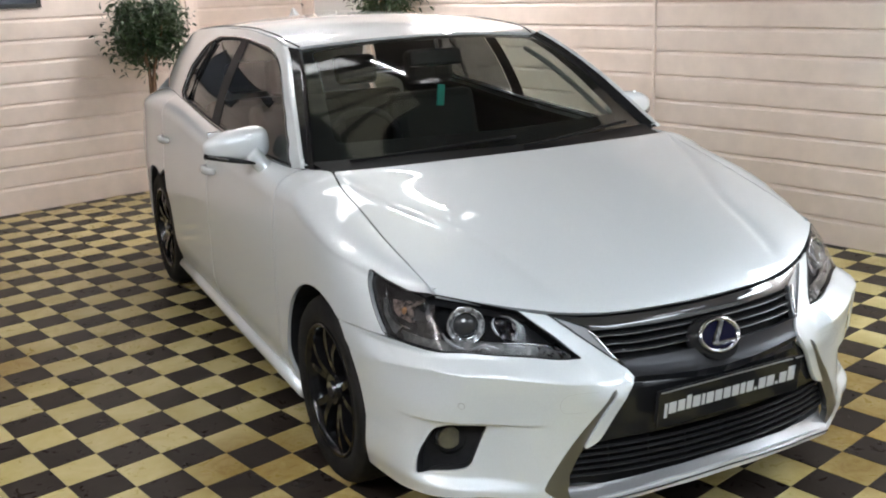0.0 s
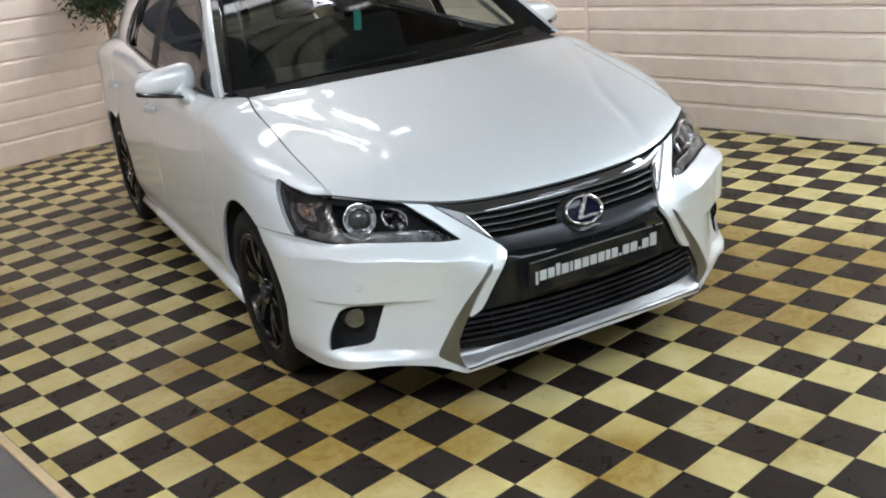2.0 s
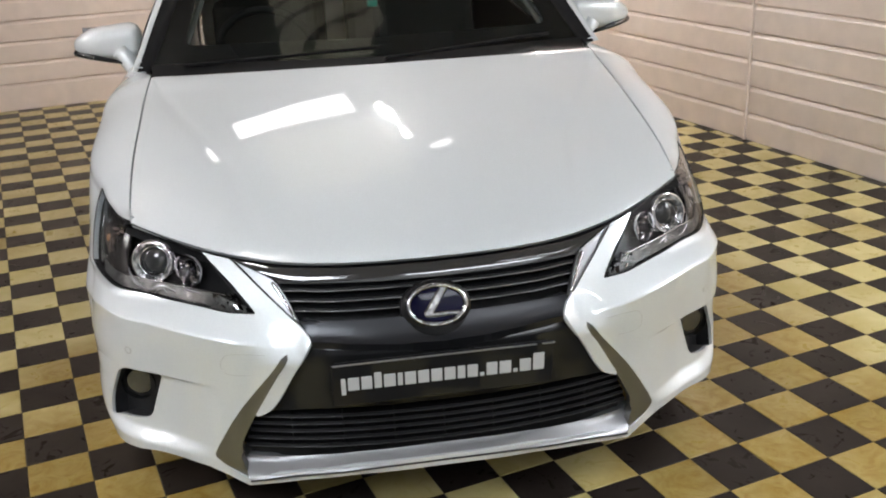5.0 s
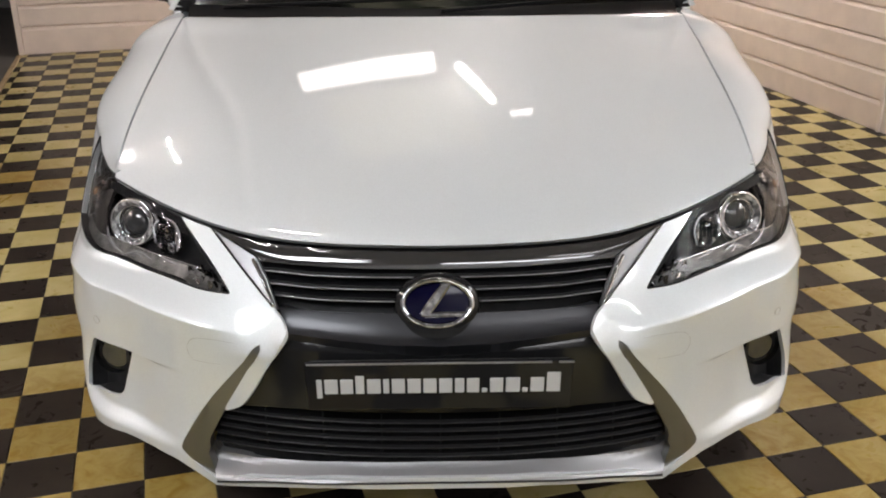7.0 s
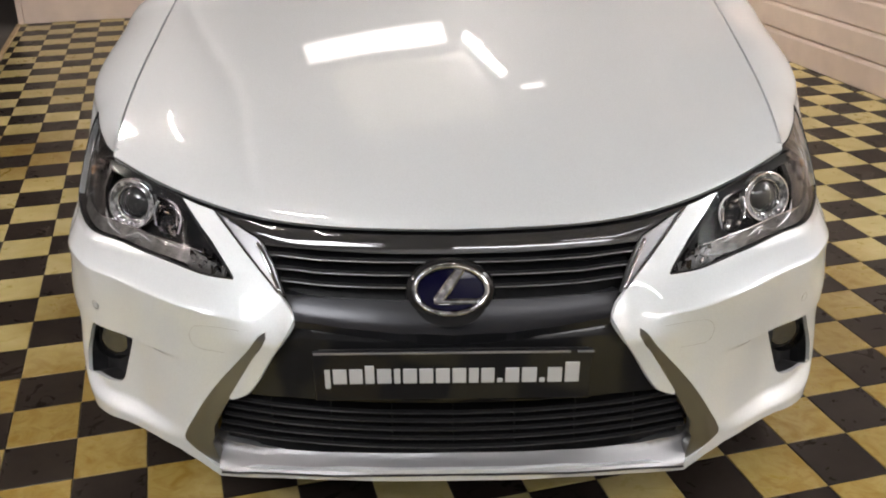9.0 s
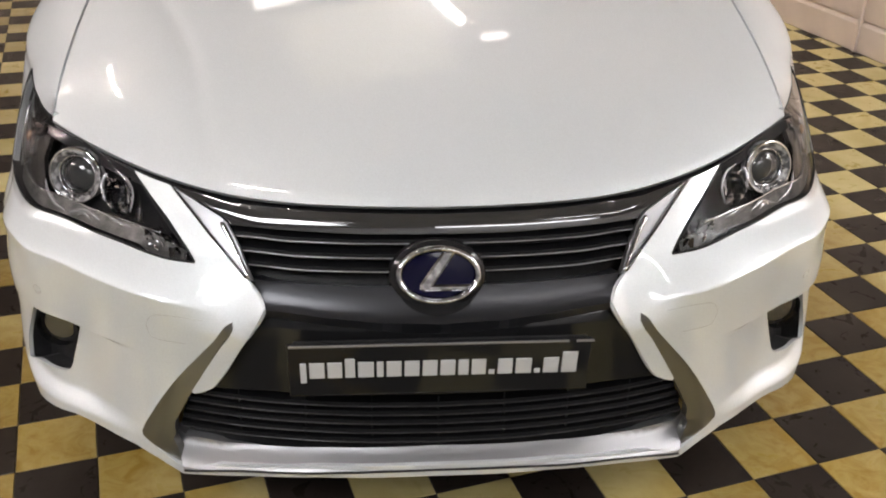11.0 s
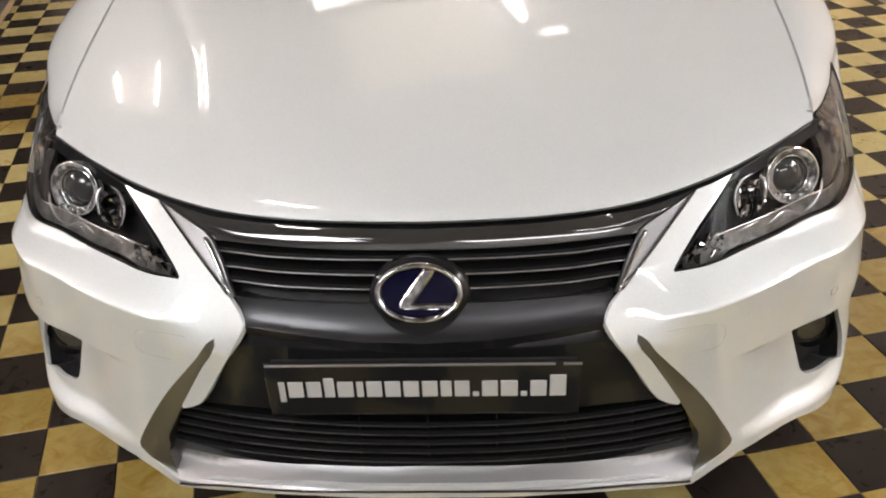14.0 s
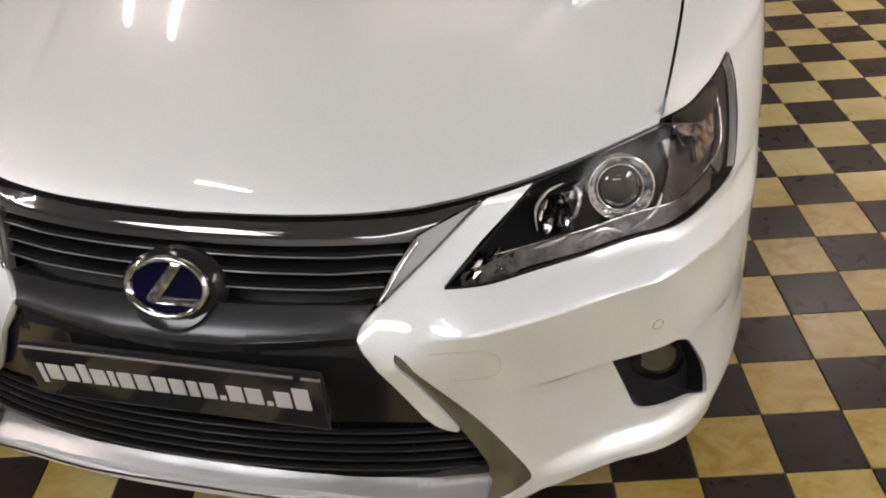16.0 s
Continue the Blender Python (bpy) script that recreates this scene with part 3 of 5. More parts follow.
SLATEDGE = node_material("grey_slat_edge", (0.36, 0.36, 0.37), 0.28, 0.7, 0.2)
BLADE = node_material("satin_bronze_grey", (0.235, 0.232, 0.225), 0.30, 0.9, 0.2)
DARKEDGE = node_material("dark_slat_edge", (0.030, 0.030, 0.033), 0.30, 0.3, 0.2)
RUBBER = node_material("tyre_rubber", (0.018, 0.018, 0.018), 0.75, ior=1.3)
mottle(RUBBER, (0.007, 0.007, 0.007), (0.015, 0.0145, 0.014), 14.0, fine=80, bump=0.3)
ALLOY = node_material("gloss_black_alloy", (0.007, 0.007, 0.0078), 0.17, 0.0, 0.0, ior=1.42)
AMBER = node_material("amber_lens", (0.22, 0.12, 0.06), 0.15, 0.0, 0.5)
REFLECTOR = node_material("reflector", (0.70, 0.70, 0.72), 0.12, 1.0)
BUCKET = node_material("lamp_bezel", (0.010, 0.010, 0.011), 0.45, 0.0, ior=1.15)
SLATBLACK = node_material("black_slat", (0.0065, 0.0065, 0.0072), 0.4, ior=1.2)
NAVY = node_material("navy_enamel", (0.0032, 0.003, 0.018), 0.08, 0.0, 0.0, ior=1.3)
PLATE = node_material("gloss_black_plate", (0.014, 0.014, 0.015), 0.06, 0.0, 0.0, ior=1.32)
LETTER = node_material("grey_vinyl", (0.54, 0.55, 0.57), 0.4)
CLOTH = node_material("dark_seat_leather", (0.015, 0.015, 0.014), 0.65, ior=1.3)
mottle(CLOTH, (0.011, 0.011, 0.010), (0.020, 0.020, 0.019), 20.0, fine=90, bump=0.4)
DASH = node_material("dashboard_plastic", (0.022, 0.022, 0.023), 0.6)
mottle(DASH, (0.010, 0.010, 0.011), (0.016, 0.016, 0.017), 40.0)
DASH.node_tree.nodes["Principled BSDF"].inputs["Specular IOR Level"].default_value = 0.2
PALELINER = node_material("grey_headlining", (0.20, 0.195, 0.185), 0.9)
mottle(PALELINER, (0.18, 0.175, 0.165), (0.22, 0.215, 0.205), 60.0)
GREYLINER = node_material("grey_pillar_lining", (0.16, 0.16, 0.155), 0.8)
TEAL = node_material("teal_paper", (0.02, 0.26, 0.20), 0.6)


def clear_material(name, tint, gloss_rough=0.0, ior=1.5):
    m = bpy.data.materials.new(name)
    m.use_nodes = True
    nt = m.node_tree
    nt.nodes.remove(nt.nodes["Principled BSDF"])
    t = nt.nodes.new("ShaderNodeBsdfTransparent")
    t.inputs[0].default_value = (*tint, 1)
    g = nt.nodes.new("ShaderNodeBsdfGlossy")
    g.inputs["Roughness"].default_value = gloss_rough
    # a thin sheet: the same gloss from both of its sides
    f0 = ((ior - 1) / (ior + 1)) ** 2
    lw = nt.nodes.new("ShaderNodeLayerWeight")
    lw.inputs["Blend"].default_value = 0.5
    steep = nt.nodes.new("ShaderNodeMath")
    steep.operation = "POWER"
    steep.inputs[1].default_value = 5.0
    nt.links.new(lw.outputs["Facing"], steep.inputs[0])
    fr = nt.nodes.new("ShaderNodeMath")
    fr.operation = "MULTIPLY_ADD"
    fr.inputs[1].default_value, fr.inputs[2].default_value = 1 - f0, f0
    nt.links.new(steep.outputs[0], fr.inputs[0])
    mx = nt.nodes.new("ShaderNodeMixShader")
    nt.links.new(fr.outputs[0], mx.inputs[0])
    nt.links.new(t.outputs[0], mx.inputs[1])
    nt.links.new(g.outputs[0], mx.inputs[2])
    nt.links.new(mx.outputs[0], nt.nodes["Material Output"].inputs[0])
    return m


GLASS = clear_material("tinted_glass", (0.62, 0.67, 0.645), 0.0, 1.7)
PRIVACY = clear_material("privacy_glass", (0.20, 0.215, 0.21), 0.0, 1.7)
SCREENGLASS = clear_material("windscreen_glass", (0.70, 0.75, 0.725), 0.03, 1.54)
LENS = clear_material("clear_lens", (0.92, 0.92, 0.92), 0.0, 1.19)

CAR = new("car")
tagged(CAR, "pearl white five-door hatchback with black alloy wheels on chequered floor", "car")


def mirror2(loop):
    return [(-a, b) for a, b in loop[::-1]]


def q(x, z):
    return (run_at(x), z)


ARCH_Y, ARCH_Z, ARCH_R = 0.925, 0.315, 0.352
REAR_Y = 3.525


def arch(yc, a0, a1, n=14, r=ARCH_R):
    return [(yc + r * math.cos(math.radians(a0 + (a1 - a0) * i / n)), ARCH_Z + r * math.sin(math.radians(a0 + (a1 - a0) * i / n))) for i in range(n + 1)]


def side_run(y, z):
    """The nose's run that lies at a depth y and height z on the side."""
    return run_at_y(y - setback(z) * 1.4)


def edge_run(y, z):
    """The same, met exactly on the nose."""
    lo, hi = 0.0, RUN[-1]
    for _ in range(40):
        mid_ = (lo + hi) / 2
        if nose(mid_, z).y < y:
            lo = mid_
        else:
            hi = mid_
    return lo


# lines on the nose, as x and z
HL_BOTTOM = through_points([(.421, .603), (.475, .606), (.55, .614), (.635, .618), (.71, .622), (.765, .622), (.815, .630)])
HL_TOP = through_points([(.537, .7195), (.58, .729), (.623, .738), (.67, .747), (.712, .756)])
BLADE_OUT = through_points([(.354, .523), (.366, .516), (.389, .485), (.42, .447), (.475, .377), (.523, .303), (.545, .262), (.549, .250), (.540, .240), (.516, .221), (.478, .194)], 4)
BLADE_IN = through_points([(.354, .523), (.353, .516), (.380, .470), (.439, .366), (.470, .308), (.482, .280), (.480, .252)], 4)
FOG = rounded([(.662, .424), (.704, .300), (.816, .266), (.808, .33), (.780, .404), (.752, .425)], [.006, .020, .004, .030, .015, .020])


def build_bumper():
    arch_pts = arch(ARCH_Y, 121.5, 198, 12)
    side = [(side_run(y, z), z) for y, z in arch_pts]
    low = [(run_at(.35), .193), (run_at(.475), .175), (run_at(.52), .199), (run_at(.565), .217), (run_at(.62), .225), (run_at(.70), .227), (run_at(.79), .214), (side_run(.42, .20), .202), side[-1]]
    loop = [q(0, .209), q(.21, .204), *low[:-1], *side[::-1], (side_run(.66, .620), .620), (side_run(.58, .624), .624), (side_run(.50, .627), .627)]
    loop += [q(x, z - 0.002) for x, z in HL_BOTTOM[::-1][1:]]
    loop += [(run_at(.419), .604), (run_at(.466), .655), (run_at(.533), .7175), (run_at(.500), .711), (run_at(.468), .7055)]
    loop += [(run_at(.40), .645), (run_at(.326), .582)]
    pinch = [(.308, .566), (.2995, .549), (.310, .530)]
    loop += [q(*p) for p in pinch] + [q(.348, .466), q(.388, .398), q(.403, .379), q(.420, .368), q(.437, .361), q(.441, .366)]
    loop += [q(x, z) for x, z in BLADE_IN[1:7:2]][::-1]
    loop += [q(x, z) for x, z in BLADE_OUT]
    loop += [q(.40, .213), q(.21, .231), q(0, .235)]
    half = loop
    whole = half + [(-a, b) for a, b in half[::-1] if a > 1e-9]
    fog = [q(x, z) for x, z in FOG]
    return panel("front_bumper", nose, (0, -1, 0), whole, PAINT, CAR, holes=(fog, mirror2(fog)), step=(0.015, 0.009), depth=0.009,
                 lines=[l for d in (-0.004, 0.001, 0.006) for l in crease_line(d)] + [l for z in (.443, .427, .276, .239) for l in scoop_line(z)])


def crease_line(d):
    right = [(run_at(x), crease_z(x) + d) for x in [.34 + .52 * i / 40 for i in range(41)]]
    return right, mirror2(right)


def scoop_line(z):
    right = [(run_at(x), z) for x in [.50 + .33 * i / 24 for i in range(25)]]
    return right, mirror2(right)


bumper = build_bumper()


def nose_in(d):
    def f(a, b):
        p = nose(a, b)
        n = surface_normal(nose, (a, b), (0, -1, 0))
        return p - n * d
    return f


def lamp_in(d):
    def f(a, b):
        return lamp_skin(a, b) - surface_normal(nose, (a, b), (0, -1, 0)) * d
    return f


def both(name, f, loop, material, parent, label="", **more):
    for l in (loop, mirror2(loop)):
        panel(name, f, (0, -1, 0), l, material, parent, label=label, **more)


# the painted edge rolls back into the grille
for s in (1, -1):
    pts = [nose_in(0.0085)(s * run_at(x + 0.005), z) for x, z in through_points([(.330, .582), (.312, .566), (.3025, .549), (.312, .530), (.350, .466), (.389, .399), (.404, .380), (.420, .3695), (.432, .365)], 5)]
    ribbon("rolled_edge", pts, lambda t: 0.0085 - 0.004 * ease(0.85, 1.0, t), PAINT, bumper, sides=12)
# grille, from the bonnet's lip down
GRILLE = new("grille")
GRILLE.parent = CAR
GRILLE["label"] = "black slatted spindle grille with chrome edges"
back_loop = [q(0, .20), q(.46, .20), q(.49, .25), q(.44, .37), q(.295, .55), q(.47, .70), q(0, .68)]
panel("grille_backing", nose_in(0.055), (0, -1, 0), back_loop + mirror2(back_loop[1:-1]), BLACKMATT, GRILLE, step=(0.04, 0.03), depth=0)
band = [q(0, .6545), q(.15, .655), q(.30, .657), q(.362, .659), q(.372, .668), (run_at(.462), .7055), q(.37, .6905), q(.20, .6845), q(0, .6825)]
def bulged(d, z0, half, rise):
    """A strip's skin, bowed outwards between its edges."""
    base = nose_in(d)
    def f(a, b):
        k = min(1.0, abs(b - z0 - 0.02 * ease(run_at(.30), run_at(.46), abs(a))) / half)
        return base(a, b) + Vector((0, -0.8, 0.6)) * rise * (1 - k * k)
    return f


panel("top_band", bulged(0.006, .669, .018, 0.006), (0, -1, 0), band + mirror2(band[1:-1]), DARKCHROME, GRILLE, step=(0.02, 0.01), depth=0.02, label="smoked chrome strip under the bonnet")
wing = [q(.378, .668), q(.462, .7035), q(.400, .645), q(.330, .586), q(.322, .586), q(.345, .630), q(.366, .660)]
both("corner_plate", nose_in(0.003), wing, SMOKECHROME, GRILLE, step=(0.015, 0.012), depth=0.015)
for s in (1, -1):
    pts = [nose(s * run_at(x), z) + Vector((0, -0.004, 0)) for x, z in through_points([(.374, .661), (.362, .645), (.345, .618), (.326, .588)], 4)]
    ribbon("chrome_edge", pts, lambda t: 0.0045 - 0.002 * t, CHROME, GRILLE)
    ribbon("chrome_edge", [nose(s * run_at(x), z) + Vector((0, -0.003, 0)) for x, z in through_points([(.460, .7035), (.40, .6485), (.330, .588)], 5)], 0.0022, DARKCHROME, GRILLE)
mid = [q(0, .533), q(.10, .5345), q(.20, .540), q(.2965, .5475), q(.304, .562), q(.318, .586), q(.20, .584), q(0, .583)]
def mid_surface(a, b):
    """Upright above, sweeping out to a lip at its lower edge."""
    z0 = .533 + .0145 * min(1.0, plan_x(abs(a)) / .2965) ** 2
    low_p, high_p = nose(a, z0), nose(a, .586)
    t = min(1.0, max(0.0, (b - z0) / (.586 - z0)))
    return Vector((nose(a, b).x, low_p.y + (high_p.y - low_p.y) * t ** 0.6 + 0.003, b))


panel("mid_panel", mid_surface, (0, -1, 0), mid + mirror2(mid[1:-1]), GUN, GRILLE, step=(0.02, 0.005), depth=0.03, label="dark grey metallic grille panel")
low = [q(0, .372), q(.32, .370), q(.434, .364), q(.308, .533), q(.296, .546), q(.20, .538), q(.10, .5325), q(0, .531)]
panel("plate_panel", nose_in(0.022), (0, -1, 0), low + mirror2(low[1:-1]), BLACKGLOSS, GRILLE, step=(0.03, 0.02), depth=0.02, label="gloss black panel behind the plate")


def slat(z, x1, d0, h, material, dip=0.0, edge=None):
    """A bar across the grille, at a height, between its sides."""
    bm = bmesh.new()
    rings = []
    n = 36
    for i in range(n + 1):
        x = -x1 + 2 * x1 * i / n
        k = abs(x) / x1
        p = nose(run_at(abs(x)) * (1 if x >= 0 else -1), z) + Vector((0, d0, dip * (1 - ease(0.72, 0.95, k))))
        rings.append([bm.verts.new(p + Vector((0, a, b))) for a, b in ((0, 0), (0.003, h), (0.03, h * 0.8), (0.03, -h * 0.4), (0.002, -h * 0.5))])
    for ra, rb in zip(rings, rings[1:]):
        for k in range(5):
            bm.faces.new((ra[k], ra[(k + 1) % 5], rb[(k + 1) % 5], rb[k]))
    bm.faces.new(rings[0][::-1])
    bm.faces.new(rings[-1])
    bmesh.ops.recalc_face_normals(bm, faces=bm.faces[:])
    ob = part("slat", bm, material, GRILLE, smooth=False)
    if edge:
        pts = []
        for i in range(n + 1):
            x = -x1 + 2 * x1 * i / n
            k = abs(x) / x1
            pts.append(nose(run_at(abs(x)) * (1 if x >= 0 else -1), z) + Vector((0, d0 - 0.001, dip * (1 - ease(0.72, 0.95, k)))))
        ribbon("slat_edge", pts, 0.0012, edge, ob, sides=6)
    return ob


for z, x1 in ((.641, .352), (.621, .340), (.603, .328)):
    slat(z, x1, 0.008, 0.006, SLATBLACK, -0.004, SLATEDGE)
for z, x1 in ((.350, .444), (.331, .452), (.312, .459), (.293, .467), (.274, .472)):
    slat(z, x1, 0.020, 0.006, SLATBLACK, -0.002, DARKEDGE)
for x in (-.36, -.24, -.12, 0.0, .12, .24, .36):
    a = run_at(abs(x)) * (1 if x >= 0 else -1)
    p0, p1 = nose(a, .362) + Vector((0, 0.030, 0)), nose(a, .262) + Vector((0, 0.030, 0))
    ribbon("grille_post", [p0.lerp(p1, t / 4) for t in range(5)], 0.0022, SLATBLACK, GRILLE, sides=6)

# lip and blades
lip = [q(0, .2250), q(.21, .2205), q(.365, .208), q(.40, .204), q(.470, .1945), q(.490, .232), q(.487, .2505), q(.472, .2360), q(.39, .2340), q(.21, .2450), q(0, .2480)]


def lip_surface(a, b):
    p = nose(a, b)
    t = ease(.214, .252, b - 0.0 + 0.02 * ease(.2, .47, abs(p.x)))
    return p + Vector((0, 0.050 * t - 0.010, 0))


panel("lower_lip", lip_surface, (0, -1, 0), lip + mirror2(lip[1:-1]), SILVER, CAR, step=(0.02, 0.007), depth=0.03, label="satin silver lower grille lip")
# a black bar for the shaded joint between the lip and the painted strip below it
joint = through_points([(0.0, .2250), (.21, .2205), (.40, .204), (.470, .194)], 6)
joint = [(-x, z) for x, z in joint[::-1]] + joint[1:]
ribbon("lip_shadow_gap", [lip_surface(run_at(abs(x)) * (1 if x >= 0 else -1), z) + Vector((0, -0.001, -0.001)) for x, z in joint], 0.0022, BLACKMATT, CAR, sides=6)
blade = [q(x, z) for x, z in BLADE_OUT[:-1]] + [q(.474, .198), q(.487, .2500)] + [q(x, z) for x, z in BLADE_IN[::-1][1:-1]]


def blade_surface(a, b):
    p = nose(a, b)
    k = ease(0.0, 0.05, abs(p.x) - np.interp(b, [.25, .366, .47, .521], [.481, .439, .380, .352]))
    return p + Vector((0, 0.007 * (1 - k), 0))


both("bumper_blade", blade_surface, blade, BLADE, CAR, "satin bronze-grey trim blade beside the grille", step=(0.010, 0.012), depth=0.02)

# the plate: glossy black with a row of pale marks
PLATE_Z = 0.459
plate_ob = part("dealer_plate", box((-0.261, -0.004, -0.0575), (0.257, 0.004, 0.0575), 0.003, pose(0, 0.004, PLATE_Z, 6)), PLATE, CAR, "glossy black plate with a row of pale grey marks")
part("plate_holder", box((-0.252, 0.004, -0.050), (0.252, 0.02, 0.048), 0.003, pose(0, 0.005, PLATE_Z, 6)), BLACKMATT, CAR)


def plate_marks():
    """Plain bars of the size and rhythm of the plate's writing."""
    x = -0.240
    low, mid_h, tall = -0.020, 0.014, 0.026
    spec = [(0.010, -0.030, mid_h), (0.024, low, mid_h), (0.023, low, mid_h), (0.016, low, 0.022), (0.025, low, mid_h), (0.011, low, mid_h),
            (0.024, low, mid_h), (0.024, low, mid_h), (0.024, low, mid_h), (0.024, low, mid_h), (0.017, low, mid_h), (0.023, low, mid_h), (0.010, low, -0.010),
            (0.024, low, mid_h), (0.026, low, mid_h), (0.010, low, -0.010), (0.025, low, mid_h), (0.025, low, tall)]
    for w, a, b in spec:
        w *= 1.085
        bm = box((x, -0.0015, a), (x + w - 0.0005, 0.001, b), 0.0015, pose(0, -0.0005, PLATE_Z + 0.004, 6))
        part("mark", bm, LETTER, plate_ob)
        x += w + 0.0046


plate_marks()
for x0, x1 in ((-0.257, 0.215), (0.228, 0.258)):
    part("plate_rim", box((x0, -0.0045, 0.0535), (x1, 0.0, 0.0555), 0.0, pose(0, 0.001, PLATE_Z, 6)), SILVER, plate_ob)


# the badge: a chrome ring, dark enamel and a bent bar
def build_badge():
    m = pose(-0.004, 0.058, 0.609, -25)
    rx, rz = 0.0745, 0.0520
    bm = bmesh.new()
    n = 48
    rings = []
    for i in range(n):
        a = 2 * math.pi * i / n
        c, s = math.cos(a), math.sin(a)
        rings.append([bm.verts.new((c * (rx + dr), dy, s * (rz + dr))) for dr, dy in ((-0.001, 0.012), (-0.001, 0.0), (-0.0025, -0.005), (-0.005, -0.0075), (-0.0075, -0.008), (-0.0105, -0.006), (-0.0135, -0.0015), (-0.015, 0.004))])
    for i in range(n):
        ra, rb = rings[i], rings[(i + 1) % n]
        for k in range(7):
            bm.faces.new((ra[k], ra[k + 1], rb[k + 1], rb[k]))
    bmesh.ops.recalc_face_normals(bm, faces=bm.faces[:])
    bm.transform(m)
    badge = part("badge", bm, BADGECHROME, CAR, "chrome oval badge with dark blue enamel", smooth=True)
    bm = bmesh.new()
    centre = bm.verts.new((0, -0.002, 0))
    ring = [bm.verts.new(((rx - 0.010) * math.cos(2 * math.pi * i / n), 0.002, (rz - 0.010) * math.sin(2 * math.pi * i / n))) for i in range(n)]
    for i in range(n):
        bm.faces.new((centre, ring[i], ring[(i + 1) % n]))
    bmesh.ops.recalc_face_normals(bm, faces=bm.faces[:])
    bm.transform(m)
    part("enamel", bm, NAVY, badge, "dark blue enamel", smooth=True)
    bm = bmesh.new()
    shape = [(0.009, 0.0405), (0.029, 0.0395), (0.022, 0.028), (-0.008, -0.016), (0.056, -0.0165), (0.049, -0.0265), (-0.024, -0.0275), (-0.0315, -0.024), (-0.032, -0.016), (-0.018, 0.004)]
    front = [bm.verts.new((x, -0.0035, z)) for x, z in shape]
    back = [bm.verts.new((x, 0.002, z)) for x, z in shape]
    face = bm.faces.new(front)
    for i in range(len(shape)):
        bm.faces.new((front[i], front[i - 1], back[i - 1], back[i]))
    bmesh.ops.recalc_face_normals(bm, faces=bm.faces[:])
    bmesh.ops.inset_region(bm, faces=[face], thickness=0.0036, depth=0.0032, use_even_offset=True)
    bm.transform(m)
    part("badge_bar", bm, BADGECHROME, badge)
    # the dark seat round it
    bm = bmesh.new()
    a0 = [bm.verts.new(((rx + 0.004) * math.cos(2 * math.pi * i / n), 0.004, (rz + 0.004) * math.sin(2 * math.pi * i / n))) for i in range(n)]
    a1 = [bm.verts.new(((rx + 0.012) * math.cos(2 * math.pi * i / n), 0.040, (rz + 0.014) * math.sin(2 * math.pi * i / n) - 0.004)) for i in range(n)]
    for i in range(n):
        bm.faces.new((a0[i], a0[(i + 1) % n], a1[(i + 1) % n], a1[i]))
    bm.faces.new(a0)
    bmesh.ops.recalc_face_normals(bm, faces=bm.faces[:])
    bm.transform(m)
    part("badge_seat", bm, BLACKGLOSS, badge, smooth=True)
    pad = [(run_at(abs(x)) * (1 if x >= 0 else -1), .592 + 0.046 * math.sin(2 * math.pi * i / n)) for i in range(n) for x in [-0.004 + 0.072 * math.cos(2 * math.pi * i / n)]]
    panel("badge_pad", nose_in(-0.002), (0, -1, 0), pad, BLACKGLOSS, badge, step=(0.02, 0.012), depth=0.02)


build_badge()

# parking sensors and tow cover
for s in (1, -1):
    c = nose(s * run_at(.732), .495)
    n = surface_normal(nose, (s * run_at(.732), .495), (0, -1, 0))
    m = Matrix.Translation(c - n * 0.0014) @ n.to_track_quat("Z", "Y").to_matrix().to_4x4()
    bm = bmesh.new()
    bmesh.ops.create_cone(bm, segments=20, radius1=0.0088, radius2=0.0080, depth=0.004, cap_ends=True)
    bm.transform(m)
    sensor = part("parking_sensor", bm, PAINT, CAR, smooth=False)
    pts = [m @ Vector((0.0092 * math.cos(2 * math.pi * i / 20), 0.0092 * math.sin(2 * math.pi * i / 20), 0.0016)) for i in range(20)]
    ribbon("sensor_gap", pts, 0.0007, SLATEDGE, sensor, closed=True, sides=5)

# tow-eye covers, a hairline outline on each side of the bumper
for s in (1, -1):
    pts = [nose(s * run_at(x), z) for x, z in through_points([(.405, .522), (.46, .527), (.497, .520), (.508, .498), (.503, .477), (.47, .470), (.44, .470)], 5)]
    ribbon("tow_cover_gap", pts, 0.0004, SLATEDGE, bumper, sides=5)
